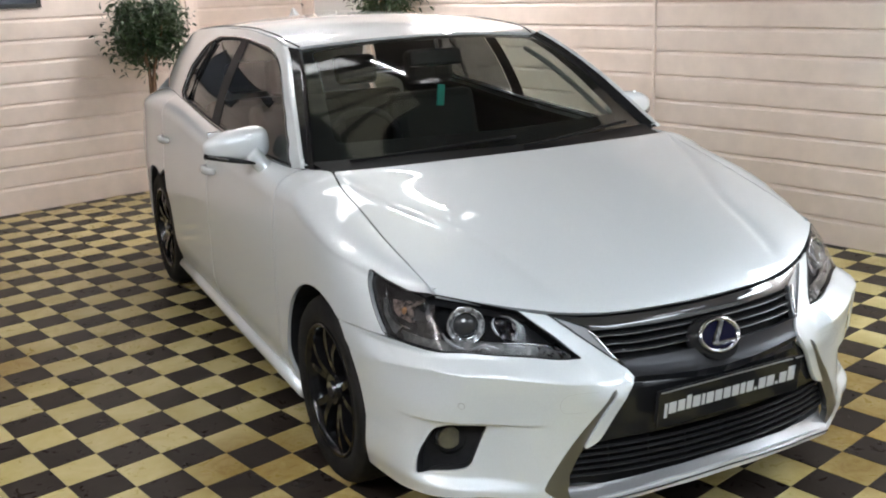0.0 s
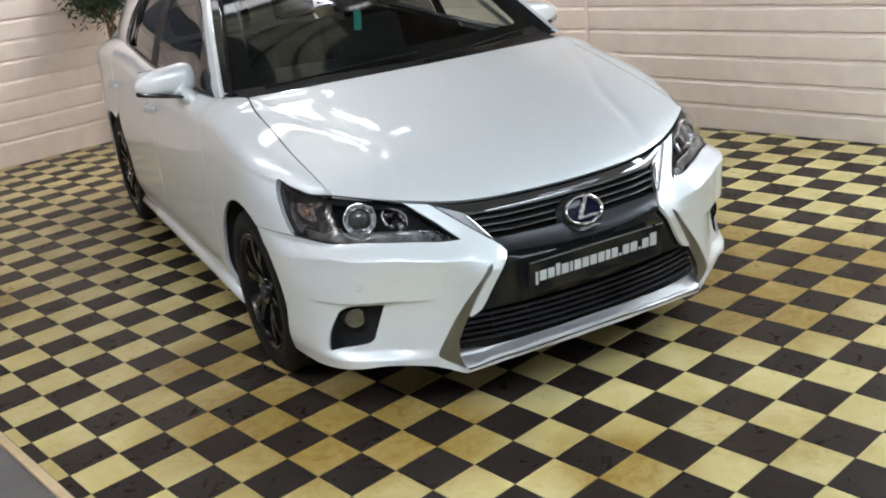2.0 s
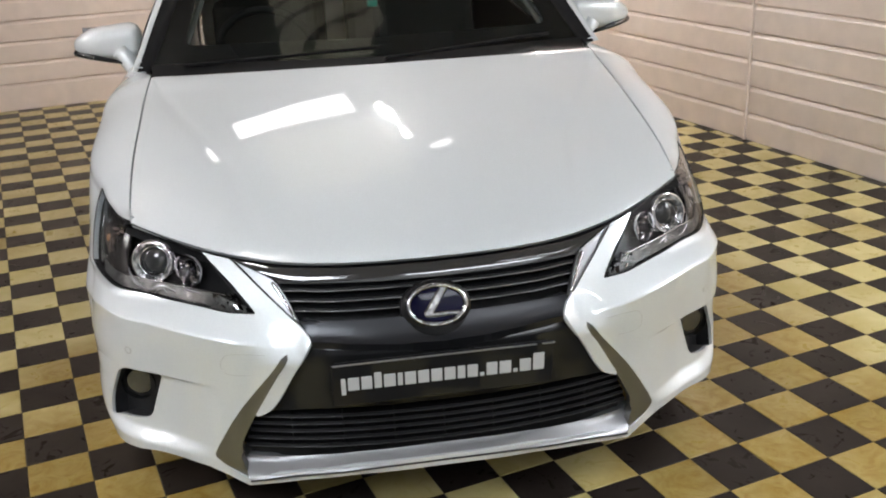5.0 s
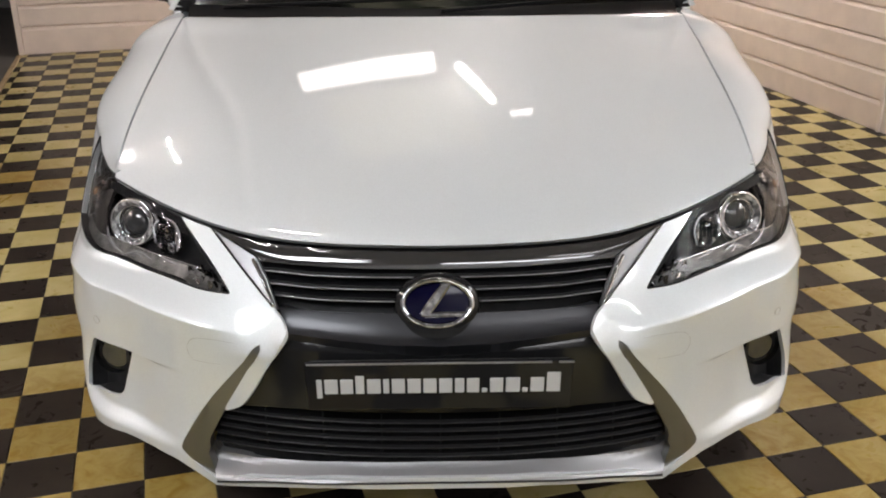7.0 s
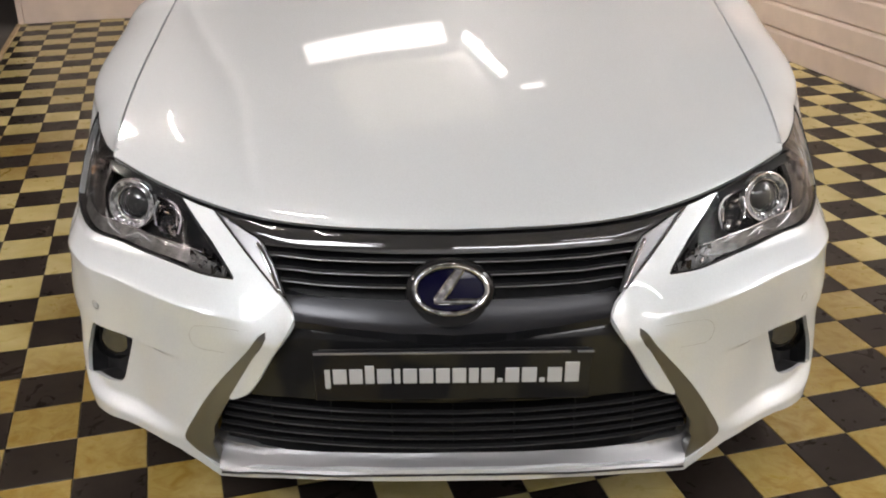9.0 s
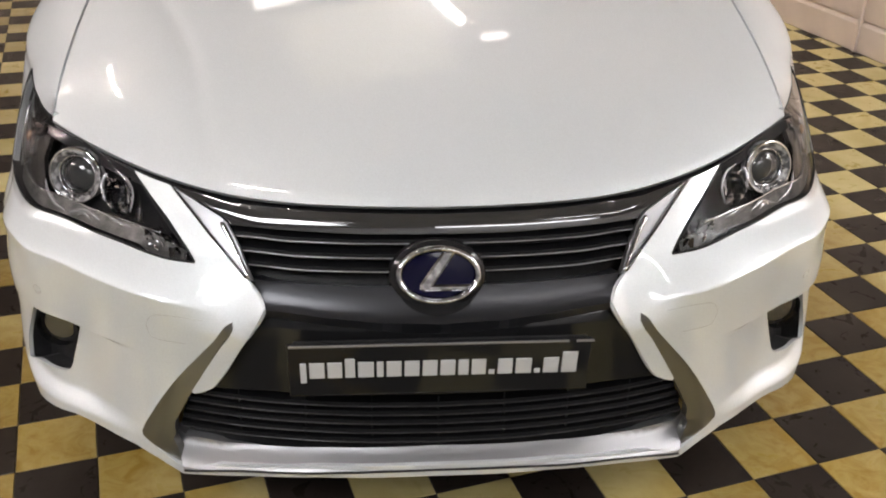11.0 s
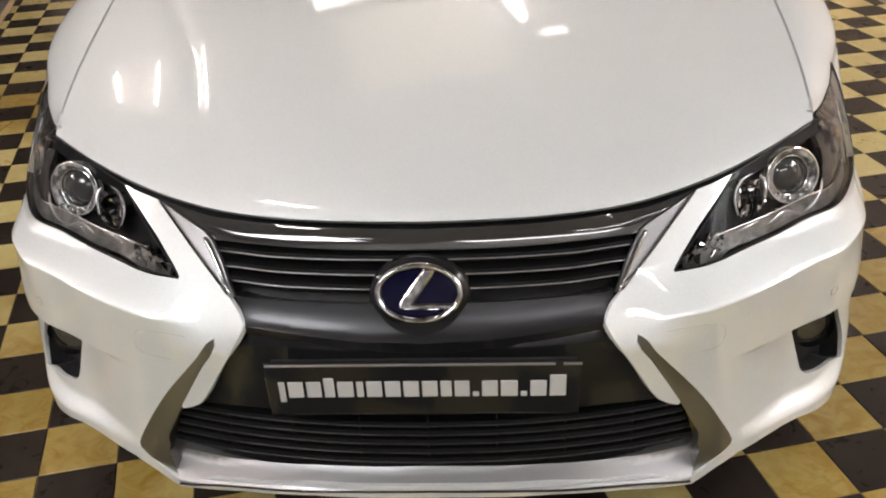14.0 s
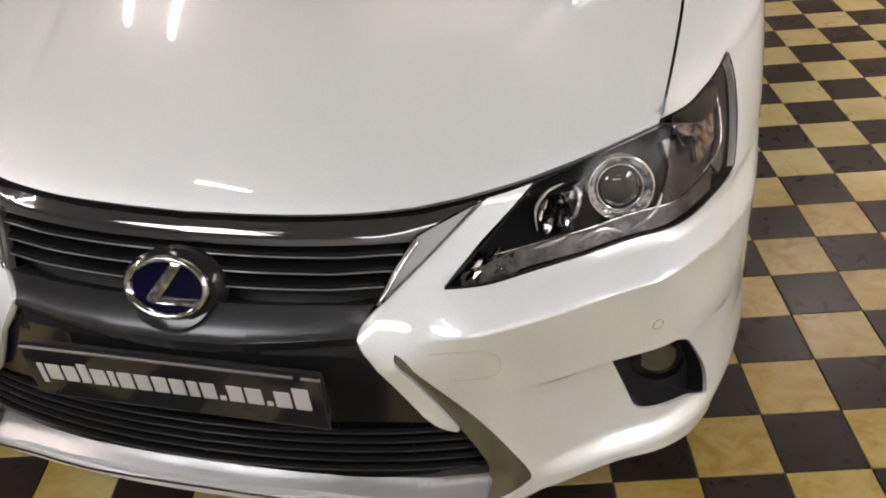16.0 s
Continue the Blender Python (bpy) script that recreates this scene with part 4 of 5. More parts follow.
# ---- fog lamps ----
FOGBOWL = node_material("dull_fog_reflector", (0.22, 0.22, 0.21), 0.22, 0.8)
mottle(FOGBOWL, (0.15, 0.15, 0.145), (0.26, 0.26, 0.25), 160.0)
for s in (1, -1):
    fog = [q(x, z) for x, z in FOG]
    if s < 0:
        fog = mirror2(fog)
    deep = nose_in(0.045)
    pod = panel("fog_recess", deep, (0, -1, 0), fog, BLACKMATT, CAR, step=(0.02, 0.02), depth=0, label="matt black fog lamp recess")
    # the recess's walls
    bm = bmesh.new()
    loop = finer(fog, (0.02, 0.02))
    lip_in = nose_in(0.0085)
    outer = [bm.verts.new(lip_in(*p)) for p in loop]
    inner = [bm.verts.new(deep(*p)) for p in loop]
    for i in range(len(loop)):
        bm.faces.new((outer[i - 1], outer[i], inner[i], inner[i - 1]))
    part("recess_wall", bm, BLACKMATT, pod)
    c = nose(s * run_at(.742), .374)
    m = Matrix.Translation(c + Vector((-s * 0.010, 0.032, -0.005))) @ pose(0, 0, 0, 90, 0, s * 12)
    bm = bmesh.new()
    bmesh.ops.create_uvsphere(bm, u_segments=24, v_segments=12, radius=0.041)
    bmesh.ops.scale(bm, vec=(1, 1, 0.4), verts=bm.verts[:])
    bm.transform(m)
    part("fog_lens", bm, LENS, pod, "clear round fog lamp lens", smooth=True)
    bm = bmesh.new()
    bmesh.ops.create_cone(bm, segments=24, radius1=0.042, radius2=0.032, depth=0.02, cap_ends=True)
    bm.transform(m @ pose(0, 0, -0.012))
    part("fog_reflector", bm, FOGBOWL, pod, smooth=False)
    bm = bmesh.new()
    bmesh.ops.create_cone(bm, segments=24, radius1=0.045, radius2=0.043, depth=0.02, cap_ends=False)
    bm.transform(m)
    part("fog_ring", bm, BLACKGLOSS, pod, smooth=True)

# ---- headlamps ----
HL_SIDE = [(.497, .631), (.545, .669), (.595, .719), (.632, .762), (.643, .784)]       # y and z up the outer edge
HL_LOOP = [q(x, z) for x, z in HL_BOTTOM] + [(edge_run(y, z), z) for y, z in through_points(HL_SIDE, 4)[1:]]
HL_LOOP += [(edge_run(y, z), z) for y, z in through_points([(.638, .785), (.60, .773), (.553, .761), (.49, .746), (.435, .746)], 4)]
HL_LOOP += [q(x, z - 0.001) for x, z in HL_TOP[::-1]] + [q(.470, .650)]
SMOKEBOWL = node_material("smoked_bowl", (0.11, 0.11, 0.115), 0.10, 0.95, 0.5)
RING = node_material("clear_lamp_ring", (0.70, 0.70, 0.72), 0.14, 0.25, 1.0)
mottle(RING, (0.10, 0.10, 0.105), (0.46, 0.46, 0.475), 60.0, low=0.42, high=0.58)
CLEARFACET = node_material("clear_moulded_facet", (0.44, 0.44, 0.46), 0.08, 0.6, 1.0)
GREYLENS = node_material("ribbed_grey_lens", (0.22, 0.22, 0.225), 0.36, 0.1, 0.1)
mottle(GREYLENS, (0.030, 0.030, 0.030), (0.10, 0.099, 0.096), 45.0, low=0.38, high=0.64, fine=160)
SMOKE = node_material("brown_grey_lamp_liner", (0.16, 0.14, 0.13), 0.25, 0.3, 0.6)
mottle(SMOKE, (0.016, 0.0145, 0.015), (0.046, 0.041, 0.040), 26.0, fine=120)
DARKFACET = node_material("smoked_facet", (0.30, 0.30, 0.31), 0.08, 1.0)
DARKLENS = node_material("dark_projector_glass", (0.035, 0.036, 0.038), 0.03, 0.0, 1.0)
AMBERLENS = node_material("amber_reflector", (0.30, 0.20, 0.15), 0.2, 0.3, 0.8)
mottle(AMBERLENS, (0.045, 0.036, 0.034), (0.25, 0.195, 0.175), 70.0, low=0.4, high=0.6)


def facets(name, f, quad, nu, nv, jitter, material, parent, seed):
    """A patch of small flat facets, each turned its own way."""
    rnd = random.Random(seed)
    bm = bmesh.new()
    def at(i, j):
        u, v = i / nu, j / nv
        a = [quad[0][k] * (1 - u) * (1 - v) + quad[1][k] * u * (1 - v) + quad[2][k] * u * v + quad[3][k] * (1 - u) * v for k in (0, 1)]
        return f(*a)
    for i in range(nu):
        for j in range(nv):
            vs = [bm.verts.new(at(i + p, j + r_) + Vector((0, rnd.uniform(-jitter, jitter), rnd.uniform(-jitter, jitter) * 0.3))) for p, r_ in ((0, 0), (1, 0), (1, 1), (0, 1))]
            bm.faces.new(vs[:3])
            bm.faces.new((vs[0], vs[2], vs[3]))
    return part(name, bm, material, parent)


def lamp_unit(s):
    flipped = (lambda l: l) if s > 0 else mirror2
    unit = new("headlamp")
    unit.parent = CAR
    unit["label"] = "clear-lens headlamp with a chrome-ringed projector"
    panel("lens", lamp_skin, (0, -1, 0), flipped(HL_LOOP), LENS, unit, step=(0.02, 0.02), depth=0, lift=-0.001)
    # the bucket behind the lens
    deep = lamp_in(0.05)
    bm = bmesh.new()
    loop = finer(flipped(HL_LOOP), (0.02, 0.02))
    o = [bm.verts.new(lamp_in(0.002)(*p)) for p in loop]
    i_ = [bm.verts.new(deep(*p)) for p in loop]
    for k in range(len(loop)):
        bm.faces.new((o[k - 1], o[k], i_[k], i_[k - 1]))
    part("bucket_wall", bm, BUCKET, unit)
    panel("bucket", deep, (0, -1, 0), flipped(HL_LOOP), BUCKET, unit, step=(0.03, 0.03), depth=0)
    # black seal round the lens
    rim = [lamp_skin(*p) for p in finer(flipped(HL_LOOP), (0.02, 0.02))]
    ribbon("lens_seal", rim, 0.0013, BLACKMATT, unit, closed=True, sides=6)
    # brown-grey liner outboard, up into the tip
    liner = [q(.728, .640), q(.765, .640)] + [(edge_run(y - 0.004, z), z) for y, z in through_points(HL_SIDE, 3)] + [(edge_run(y, z), z) for y, z in ((.60, .766), (.54, .751), (.47, .738))] + [q(.722, .736), q(.738, .70)]
    panel("outer_liner", lamp_in(0.016), (0, -1, 0), flipped(liner), SMOKE, unit, step=(0.015, 0.012), depth=0.01, label="brown-grey translucent outer liner")
    # grey strip along the lower edge, with a bright upper line
    low_edge = HL_BOTTOM[2:-1]
    strip = [q(x, z + 0.004) for x, z in low_edge] + [q(x, z + 0.012 + 0.016 * ease(.43, .52, x)) for x, z in low_edge[::-1]]
    panel("lower_strip", lamp_in(0.012), (0, -1, 0), flipped(strip), GREYLENS, unit, step=(0.02, 0.01), depth=0.01, label="grey ribbed lower strip")
    outer_strip = [(edge_run(y, z), z) for y, z in ((.475, .642), (.492, .650), (.535, .685), (.560, .725), (.545, .725), (.512, .690), (.465, .664))]
    panel("lower_strip", lamp_in(0.012), (0, -1, 0), flipped(outer_strip), GREYLENS, unit, step=(0.012, 0.01), depth=0.01)
    pts = [lamp_in(0.009)(s * run_at(x), z + 0.030) for x, z in HL_BOTTOM[6:-6]]
    ribbon("strip_line", pts, 0.0013, CHROME, unit, sides=6)
    facets("tip_facets", lamp_in(0.014), [(s * run_at(.437), .611), (s * run_at(.510), .617), (s * run_at(.520), .640), (s * run_at(.462), .640)], 7, 4, 0.010, DARKFACET, unit, 5)

    def disc_frame(x, z, d, yaw, tilt=0):
        c = lamp_in(d)(s * run_at(x), z)
        return Matrix.Translation(c) @ pose(0, 0, 0, 90 - tilt, 0, s * yaw)
    # the projector: a wide pale ring round a dark lens
    m = disc_frame(.668, .688, 0.020, 16, 14)
    n = 44

    def lathe(name, profile, material, label="", where=m, closed=False):
        bm = bmesh.new()
        rings = [[bm.verts.new((r * math.cos(2 * math.pi * i / n), r * math.sin(2 * math.pi * i / n), h)) for r, h in profile] for i in range(n)]
        for i in range(n):
            for k in range(len(profile) - 1):
                bm.faces.new((rings[i][k], rings[i][k + 1], rings[(i + 1) % n][k + 1], rings[(i + 1) % n][k]))
        bmesh.ops.recalc_face_normals(bm, faces=bm.faces[:])
        bm.transform(where)
        return part(name, bm, material, unit, label, smooth=True)
    lathe("projector_ring", [(0.0525, -0.010), (0.0525, 0.004), (0.050, 0.007), (0.047, 0.004), (0.043, 0.005), (0.040, -0.004), (0.0365, -0.012)], RING, "pale translucent ring")
    lathe("ring_edge", [(0.0530, 0.002), (0.0535, 0.006), (0.0515, 0.0085), (0.0495, 0.0075)], CHROME)
    lathe("ring_edge", [(0.0385, -0.004), (0.0375, 0.000), (0.0355, 0.000), (0.0345, -0.006)], CHROME)
    bm = bmesh.new()
    bmesh.ops.create_uvsphere(bm, u_segments=28, v_segments=14, radius=0.034)
    bmesh.ops.scale(bm, vec=(1, 1, 0.55), verts=bm.verts[:])
    bm.transform(m @ pose(0, 0, -0.012))
    part("projector_lens", bm, DARKLENS, unit, "dark glass projector lens", smooth=True)
    for k in range(6):
        a = math.radians(228 + 17 * k)
        bm = bmesh.new()
        bmesh.ops.create_uvsphere(bm, u_segments=10, v_segments=6, radius=0.0040)
        bm.transform(m @ pose(0.0415 * math.cos(a) * (1 if s > 0 else -1), 0.0415 * math.sin(a), 0.004))
        part("light_dot", bm, CHROME, unit, smooth=True)
    # main-beam bowl, inboard
    m2 = disc_frame(.575, .676, 0.024, 10, 16)
    bm = bmesh.new()
    prof = [(0.031, 0.006), (0.029, 0.004), (0.024, -0.010), (0.014, -0.020), (0.004, -0.024)]
    rnd = random.Random(2)
    rings = [[bm.verts.new((0.85 * r * math.cos(2 * math.pi * i / 11) + rnd.uniform(-0.002, 0.002), 1.1 * r * math.sin(2 * math.pi * i / 11), h + rnd.uniform(-0.003, 0.003))) for r, h in prof] for i in range(11)]
    for i in range(11):
        for k in range(4):
            bm.faces.new((rings[i][k], rings[i][k + 1], rings[(i + 1) % 11][k + 1], rings[(i + 1) % 11][k]))
    bmesh.ops.recalc_face_normals(bm, faces=bm.faces[:])
    bm.transform(m2)
    part("beam_bowl", bm, SMOKEBOWL, unit, "faceted smoked main-beam bowl")
    for k, (x, z, w, h) in enumerate(((.552, .690, .010, .034), (.562, .662, .016, .014), (.586, .694, .022, .012), (.604, .682, .007, .030), (.590, .662, .012, .010))):
        facets("bowl_facets", lamp_in(0.016), [(s * run_at(x - w / 2), z - h / 2), (s * run_at(x + w / 2), z - h / 2), (s * run_at(x + w / 2 + 0.004), z + h / 2), (s * run_at(x - w / 2 + 0.004), z + h / 2)], 3, 3, 0.006, REFLECTOR, unit, 20 + k)
    # chrome brackets: beside the bowl, from the ring to the tip, and the curls under the ring
    for line, r in (([(.548, .658), (.543, .682), (.556, .704), (.580, .712)], 0.0022), ([(.600, .664), (.607, .682), (.602, .700), (.596, .706)], 0.0028),
                    ([(.610, .634), (.640, .640), (.662, .634), (.678, .628)], 0.0036), ([(.630, .628), (.645, .636), (.660, .628)], 0.0024),
                    ([(.684, .630), (.706, .638), (.722, .652), (.728, .668)], 0.0034), ([(.545, .637), (.572, .640), (.592, .643)], 0.0026)):
        pts = [lamp_in(0.013)(s * run_at(x), z) for x, z in through_points(line, 5)]
        ribbon("chrome_bracket", pts, lambda t, r=r: r * (0.35 + 0.9 * math.sin(math.pi * t)), CLEARFACET, unit, sides=6, flat=1.5)
    # indicator, outboard
    amber = [(edge_run(.425, .678), .678), (edge_run(.497, .692), .692), (edge_run(.525, .730), .730), (edge_run(.455, .728), .728)]
    panel("indicator", lamp_in(0.010), (0, -1, 0), flipped(rounded(amber, .010)), AMBERLENS, unit, step=(0.012, 0.012), depth=0.012, label="faintly amber indicator lens")
    bm = bmesh.new()
    bmesh.ops.create_uvsphere(bm, u_segments=14, v_segments=8, radius=0.010)
    bm.transform(Matrix.Translation(lamp_in(0.014)(s * edge_run(.470, .706), .706)) @ Matrix.Diagonal((1, 1, 1.25, 1)))
    part("indicator_bulb", bm, AMBER, unit, "orange indicator bulb", smooth=True)
    pts = [lamp_in(0.008)(s * edge_run(y, z), z) for y, z in through_points([(.430, .664), (.505, .680), (.545, .728), (.555, .748)], 5)]
    ribbon("indicator_edge", pts, 0.0016, CHROME, unit, sides=6)
    return unit


for s in (1, -1):
    lamp_unit(s)

# ---- bonnet ----
bl = [(-0.994, 0.004), (0.994, 0.004), (0.994, 0.97), (0.985, 0.995), (-0.985, 0.995), (-0.994, 0.97)]
panel("bonnet", bonnet, (0, -0.3, 1), bl, PAINT, CAR, step=(0.013, 0.022), depth=0.014)
# dark liner under the shut lines
def under(a, b):
    p = bonnet(a, b)
    return p - Vector((0, -0.006, 0.030))
panel("bonnet_liner", under, (0, 0, 1), [(-1.02, -0.01), (1.02, -0.01), (1.02, 1.04), (-1.02, 1.04)], BLACKMATT, CAR, step=(0.1, 0.1), depth=0)

# ---- wings, doors and rear quarters ----
def ys(y, z):
    return (y, flank_s(y, z))


DOORS = [(1.36, 2.33), (2.34, 3.26)]
for side in (1, -1):
    def f(a, b, side=side):
        return flank(a, b, side)
    wing_arch = [ys(y, z) for y, z in arch(ARCH_Y, -8, 120.5, 24)]
    loop = [(1.352, 0.02), (1.27, 0.02), *wing_arch, ys(.66, .6245), ys(.58, .6285), ys(.498, .6315)]
    loop += [ys(y, z + 0.002) for y, z in through_points(HL_SIDE, 4)[1:]]
    loop += [ys(y, z + 0.004) for y, z in through_points([(.638, .785), (.60, .773), (.553, .761), (.49, .746), (.435, .747)], 4)] + [(.424, 1.97)]
    loop += [(y, 1.995) for y in (.47, .55, .7, .85, 1.0, 1.1, 1.18, 1.25, 1.31)] + [(1.352, 1.9)]
    panel("wing", f, (side, 0, 0.2), loop, PAINT, CAR, step=(0.03, 0.06), depth=0.012)
    for n_, (a, b) in enumerate(DOORS):
        back = [(b, 0.05), (b, 1.99)]
        if n_ == 1:
            back = [(y, flank_s(y, z)) for y, z in arch(REAR_Y, 200, 118, 14, ARCH_R + 0.035) if y < b] + [(b, flank_s(b, .70)), (b, 1.99)]
            start = [(a, 0.05), (back[0][0], 0.05)]
            loop = start + back + [(a, 1.99)]
        else:
            loop = [(a, 0.05), *back, (a, 1.99)]
        door = panel("door", f, (side, 0, 0.2), loop, PAINT, CAR, step=(0.04, 0.08), depth=0.012)
        y0 = b - 0.17
        pts = [f(y0 + 0.15 * t, flank_s(y0 + 0.15 * t, .845 + 0.015 * n_)) + Vector((side * (0.008 + 0.028 * math.sin(math.pi * t) ** 0.5), 0, 0)) for t in [i / 12 for i in range(13)]]
        ribbon("door_handle", pts, lambda t: 0.009 + 0.006 * math.sin(math.pi * t), PAINT, door, "body-coloured pull handle", flat=1.3)
    quarter = [(b + 0.008, flank_s(b, .70))] + [(y, flank_s(y, z)) for y, z in arch(REAR_Y, 112, -20, 24)] + [(4.05, 0.15), (4.30, 0.3), (4.30, 1.99), (b + 0.008, 1.99)]
    quarter[0] = (b + 0.008, flank_s(b + 0.008, .69))
    panel("rear_quarter", f, (side, 0, 0.2), quarter, PAINT, CAR, step=(0.04, 0.08), depth=0.012)
    # sill
    pts = [Vector((side * (flank_x(y, .2) - 0.012), y, 0.185)) for y in (1.24, 1.6, 2.2, 2.8, 3.19)]
    ribbon("sill", pts, 0.035, PAINT, CAR, flat=0.9, sides=12)
    # inner arch liners
    for yc in (ARCH_Y, REAR_Y):
        bm = bmesh.new()
        prof = arch(yc, -30, 210, 26, ARCH_R + 0.002)
        va = [bm.verts.new((side * (flank_x(y, max(z, .2)) - 0.010), y, z)) for y, z in prof]
        vb = [bm.verts.new((side * 0.52, y, z)) for y, z in prof]
        for i in range(len(prof) - 1):
            bm.faces.new((va[i], va[i + 1], vb[i + 1], vb[i]))
        bm.faces.new(vb)
        part("arch_liner", bm, BLACKMATT, CAR)

# ---- cabin: glass, pillars, roof ----
panel("windscreen", screen, (0, -0.6, 0.8), [(-0.985, 0.01), (0.985, 0.01), (0.985, 0.99), (-0.985, 0.99)], SCREENGLASS, CAR, step=(0.06, 0.06), depth=0, lift=0.0, label="tinted windscreen")
def frit(a, b):
    return screen(a, b) - Vector((0, -0.002, 0.003))
fr_out = [(-0.99, 0.005), (0.99, 0.005), (0.99, 0.995), (-0.99, 0.995)]
fr_in = rounded([(-0.875, 0.17), (0.875, 0.17), (0.915, 0.955), (-0.915, 0.955)], 0.05)
panel("screen_border", frit, (0, -0.6, 0.8), fr_out, BLACKGLOSS, CAR, holes=(fr_in,), step=(0.04, 0.04), depth=0)
panel("roof_skin", roof, (0, 0, 1), [(-0.99, 0.0), (0.99, 0.0), (0.99, 0.99), (-0.99, 0.99)], PAINT, CAR, step=(0.05, 0.04), depth=0.012)
panel("headlining", lambda a, b: roof(a, b) - Vector((0, 0, 0.03)), (0, 0, 1), [(-0.98, 0.01), (0.98, 0.01), (0.98, 0.98), (-0.98, 0.98)], PALELINER, CAR, step=(0.1, 0.1), depth=0)
WINDOW_F = [(1.44, 0.04), (2.38, 0.03), (2.42, 0.88), (2.05, 0.87), (1.93, 0.85), (1.78, 0.82), (1.62, 0.76), (1.50, 0.60)]
WINDOW_R = [(2.50, 0.03), (3.08, 0.05), (3.14, 0.12), (3.12, 0.45), (3.02, 0.74), (2.88, 0.845), (2.70, 0.875), (2.54, 0.88)]
for side in (1, -1):
    def g(a, b, side=side):
        return cabin(a, b, side)
    outer = [(1.316, 0.005), (4.0, 0.005), (3.8, 0.99), (3.2, 0.99), (2.6, 0.99), (2.1, 0.99), (1.95, 0.99), (1.75, 0.99), (1.55, 0.99), (1.42, 0.99), (1.36, 0.99), (1.316, 0.98)]
    hole = rounded([(1.43, 0.02), (3.10, 0.02), (3.18, 0.09), (3.16, 0.46), (3.06, 0.77), (2.90, 0.88), (2.6, 0.908), (2.1, 0.905), (1.93, 0.885), (1.76, 0.86), (1.58, 0.80), (1.47, 0.62)], 0.02)
    panel("cabin_side", g, (side, 0, 0.3), outer, PAINT, CAR, holes=(hole,), step=(0.05, 0.08), depth=0.014)
    panel("side_window", g, (side, 0, 0.3), WINDOW_F, GLASS, CAR, step=(0.08, 0.1), depth=0, lift=-0.008, label="tinted front door window")
    panel("side_window", g, (side, 0, 0.3), WINDOW_R, PRIVACY, CAR, step=(0.08, 0.1), depth=0, lift=-0.008, label="dark tinted rear door window")
    panel("window_seal", g, (side, 0, 0.3), hole, BLACKMATT, CAR, holes=(WINDOW_F, rounded(WINDOW_R, 0.02)), step=(0.06, 0.1), depth=0, lift=-0.006)
    def lining(a, b, side=side):
        return cabin(a, b, side) - Vector((side * 0.030, 0, 0.006))
    panel("cabin_lining", lining, (-side, 0, -0.3), outer, DASH, CAR, holes=(hole,), step=(0.08, 0.12), depth=0, label="dark pillar and window lining")
    def door_inside(a, b, side=side):
        p = flank(a, b, side)
        return p - Vector((side * (0.045 + 0.02 * ease(1.2, 1.9, b)), 0, 0.012))
    panel("door_lining", door_inside, (-side, 0, 0.1), [(1.34, 0.1), (3.9, 0.1), (3.9, 1.96), (1.34, 1.96)], DASH, CAR, step=(0.10, 0.15), depth=0, label="dark door card")
    rim_pts = [g(a, b) + Vector((side * 0.002, 0, 0)) for a, b in finer(hole, (0.05, 0.08))]
    ribbon("window_trim", rim_pts, 0.0045, DARKCHROME, CAR, closed=True, sides=6, label="slim smoked chrome trim")
    ribbon("quarter_bar", [g(2.98 - 0.03 * t, 0.05 + 0.76 * t) for t in (0, 0.5, 1)], 0.010, BLACKGLOSS, CAR)
    # the screen pillar: black moulding beside the glass, white outboard
    rows = []
    for i in range(15):
        t = i / 14
        a = screen(side * 0.985, t)
        y = 1.30 + (1.95 - 1.30) * t
        b = Vector((side * rail_x(y), y, rail_z(y)))
        out = Vector((side * 0.008, -0.004, 0.008))
        c = cabin(max(y, 1.32), 0.945, side) + Vector((side * 0.005, 0, 0.003))
        rows.append((a - Vector((0, -0.006, 0.006)), a + out * 0.25, a.lerp(b, 0.3) + out * 0.5, a.lerp(b, 0.74) + out * 0.6, a.lerp(b, 0.76) + out * 0.75, a.lerp(b, 0.90) + out * 0.9, b + out * 0.9, c))
    for name, k0, k1, mat in (("screen_moulding", 0, 3, BLACKGLOSS), ("screen_pillar", 3, 7, PAINT)):
        bm = bmesh.new()
        vs = [[bm.verts.new(p) for p in row[k0:k1 + 1]] for row in rows]
        for ra, rb in zip(vs, vs[1:]):
            for k in range(k1 - k0):
                bm.faces.new((ra[k], ra[k + 1], rb[k + 1], rb[k]))
        bmesh.ops.recalc_face_normals(bm, faces=bm.faces[:])
        part(name, bm, mat, CAR, smooth=True)
    # pale lining of the pillar, seen through the glass
    pts = [screen(side * (0.89 - 0.01 * t), 0.12 + 0.8 * t) - Vector((0, -0.035, 0.035)) for t in [i / 10 for i in range(11)]]
    ribbon("pillar_lining", pts, 0.011, GREYLINER, CAR, sides=8)

# scuttle and wipers
def scuttle(a, b):
    p0, p1 = bonnet(a * 0.985, 1.0) - Vector((0, 0.03, 0.022)), screen(a, 0.05)
    return p0.lerp(p1, b)
panel("scuttle", scuttle, (0, -0.2, 1), [(-1, 0), (1, 0), (1, 1), (-1, 1)], SLATBLACK, CAR, step=(0.05, 0.2), depth=0)
for x0, x1, b1 in ((-0.60, 0.02, 0.085), (0.02, 0.60, 0.07)):
    pts = [screen((x0 + (x1 - x0) * t) / 0.72, 0.015 + (b1 - 0.015) * math.sin(t * 1.5) * (0.55 + 0.45 * t)) + Vector((0, -0.012, 0.014)) for t in [i / 14 for i in range(15)]]
    ribbon("wiper", pts, 0.006, SLATBLACK, CAR, sides=6)

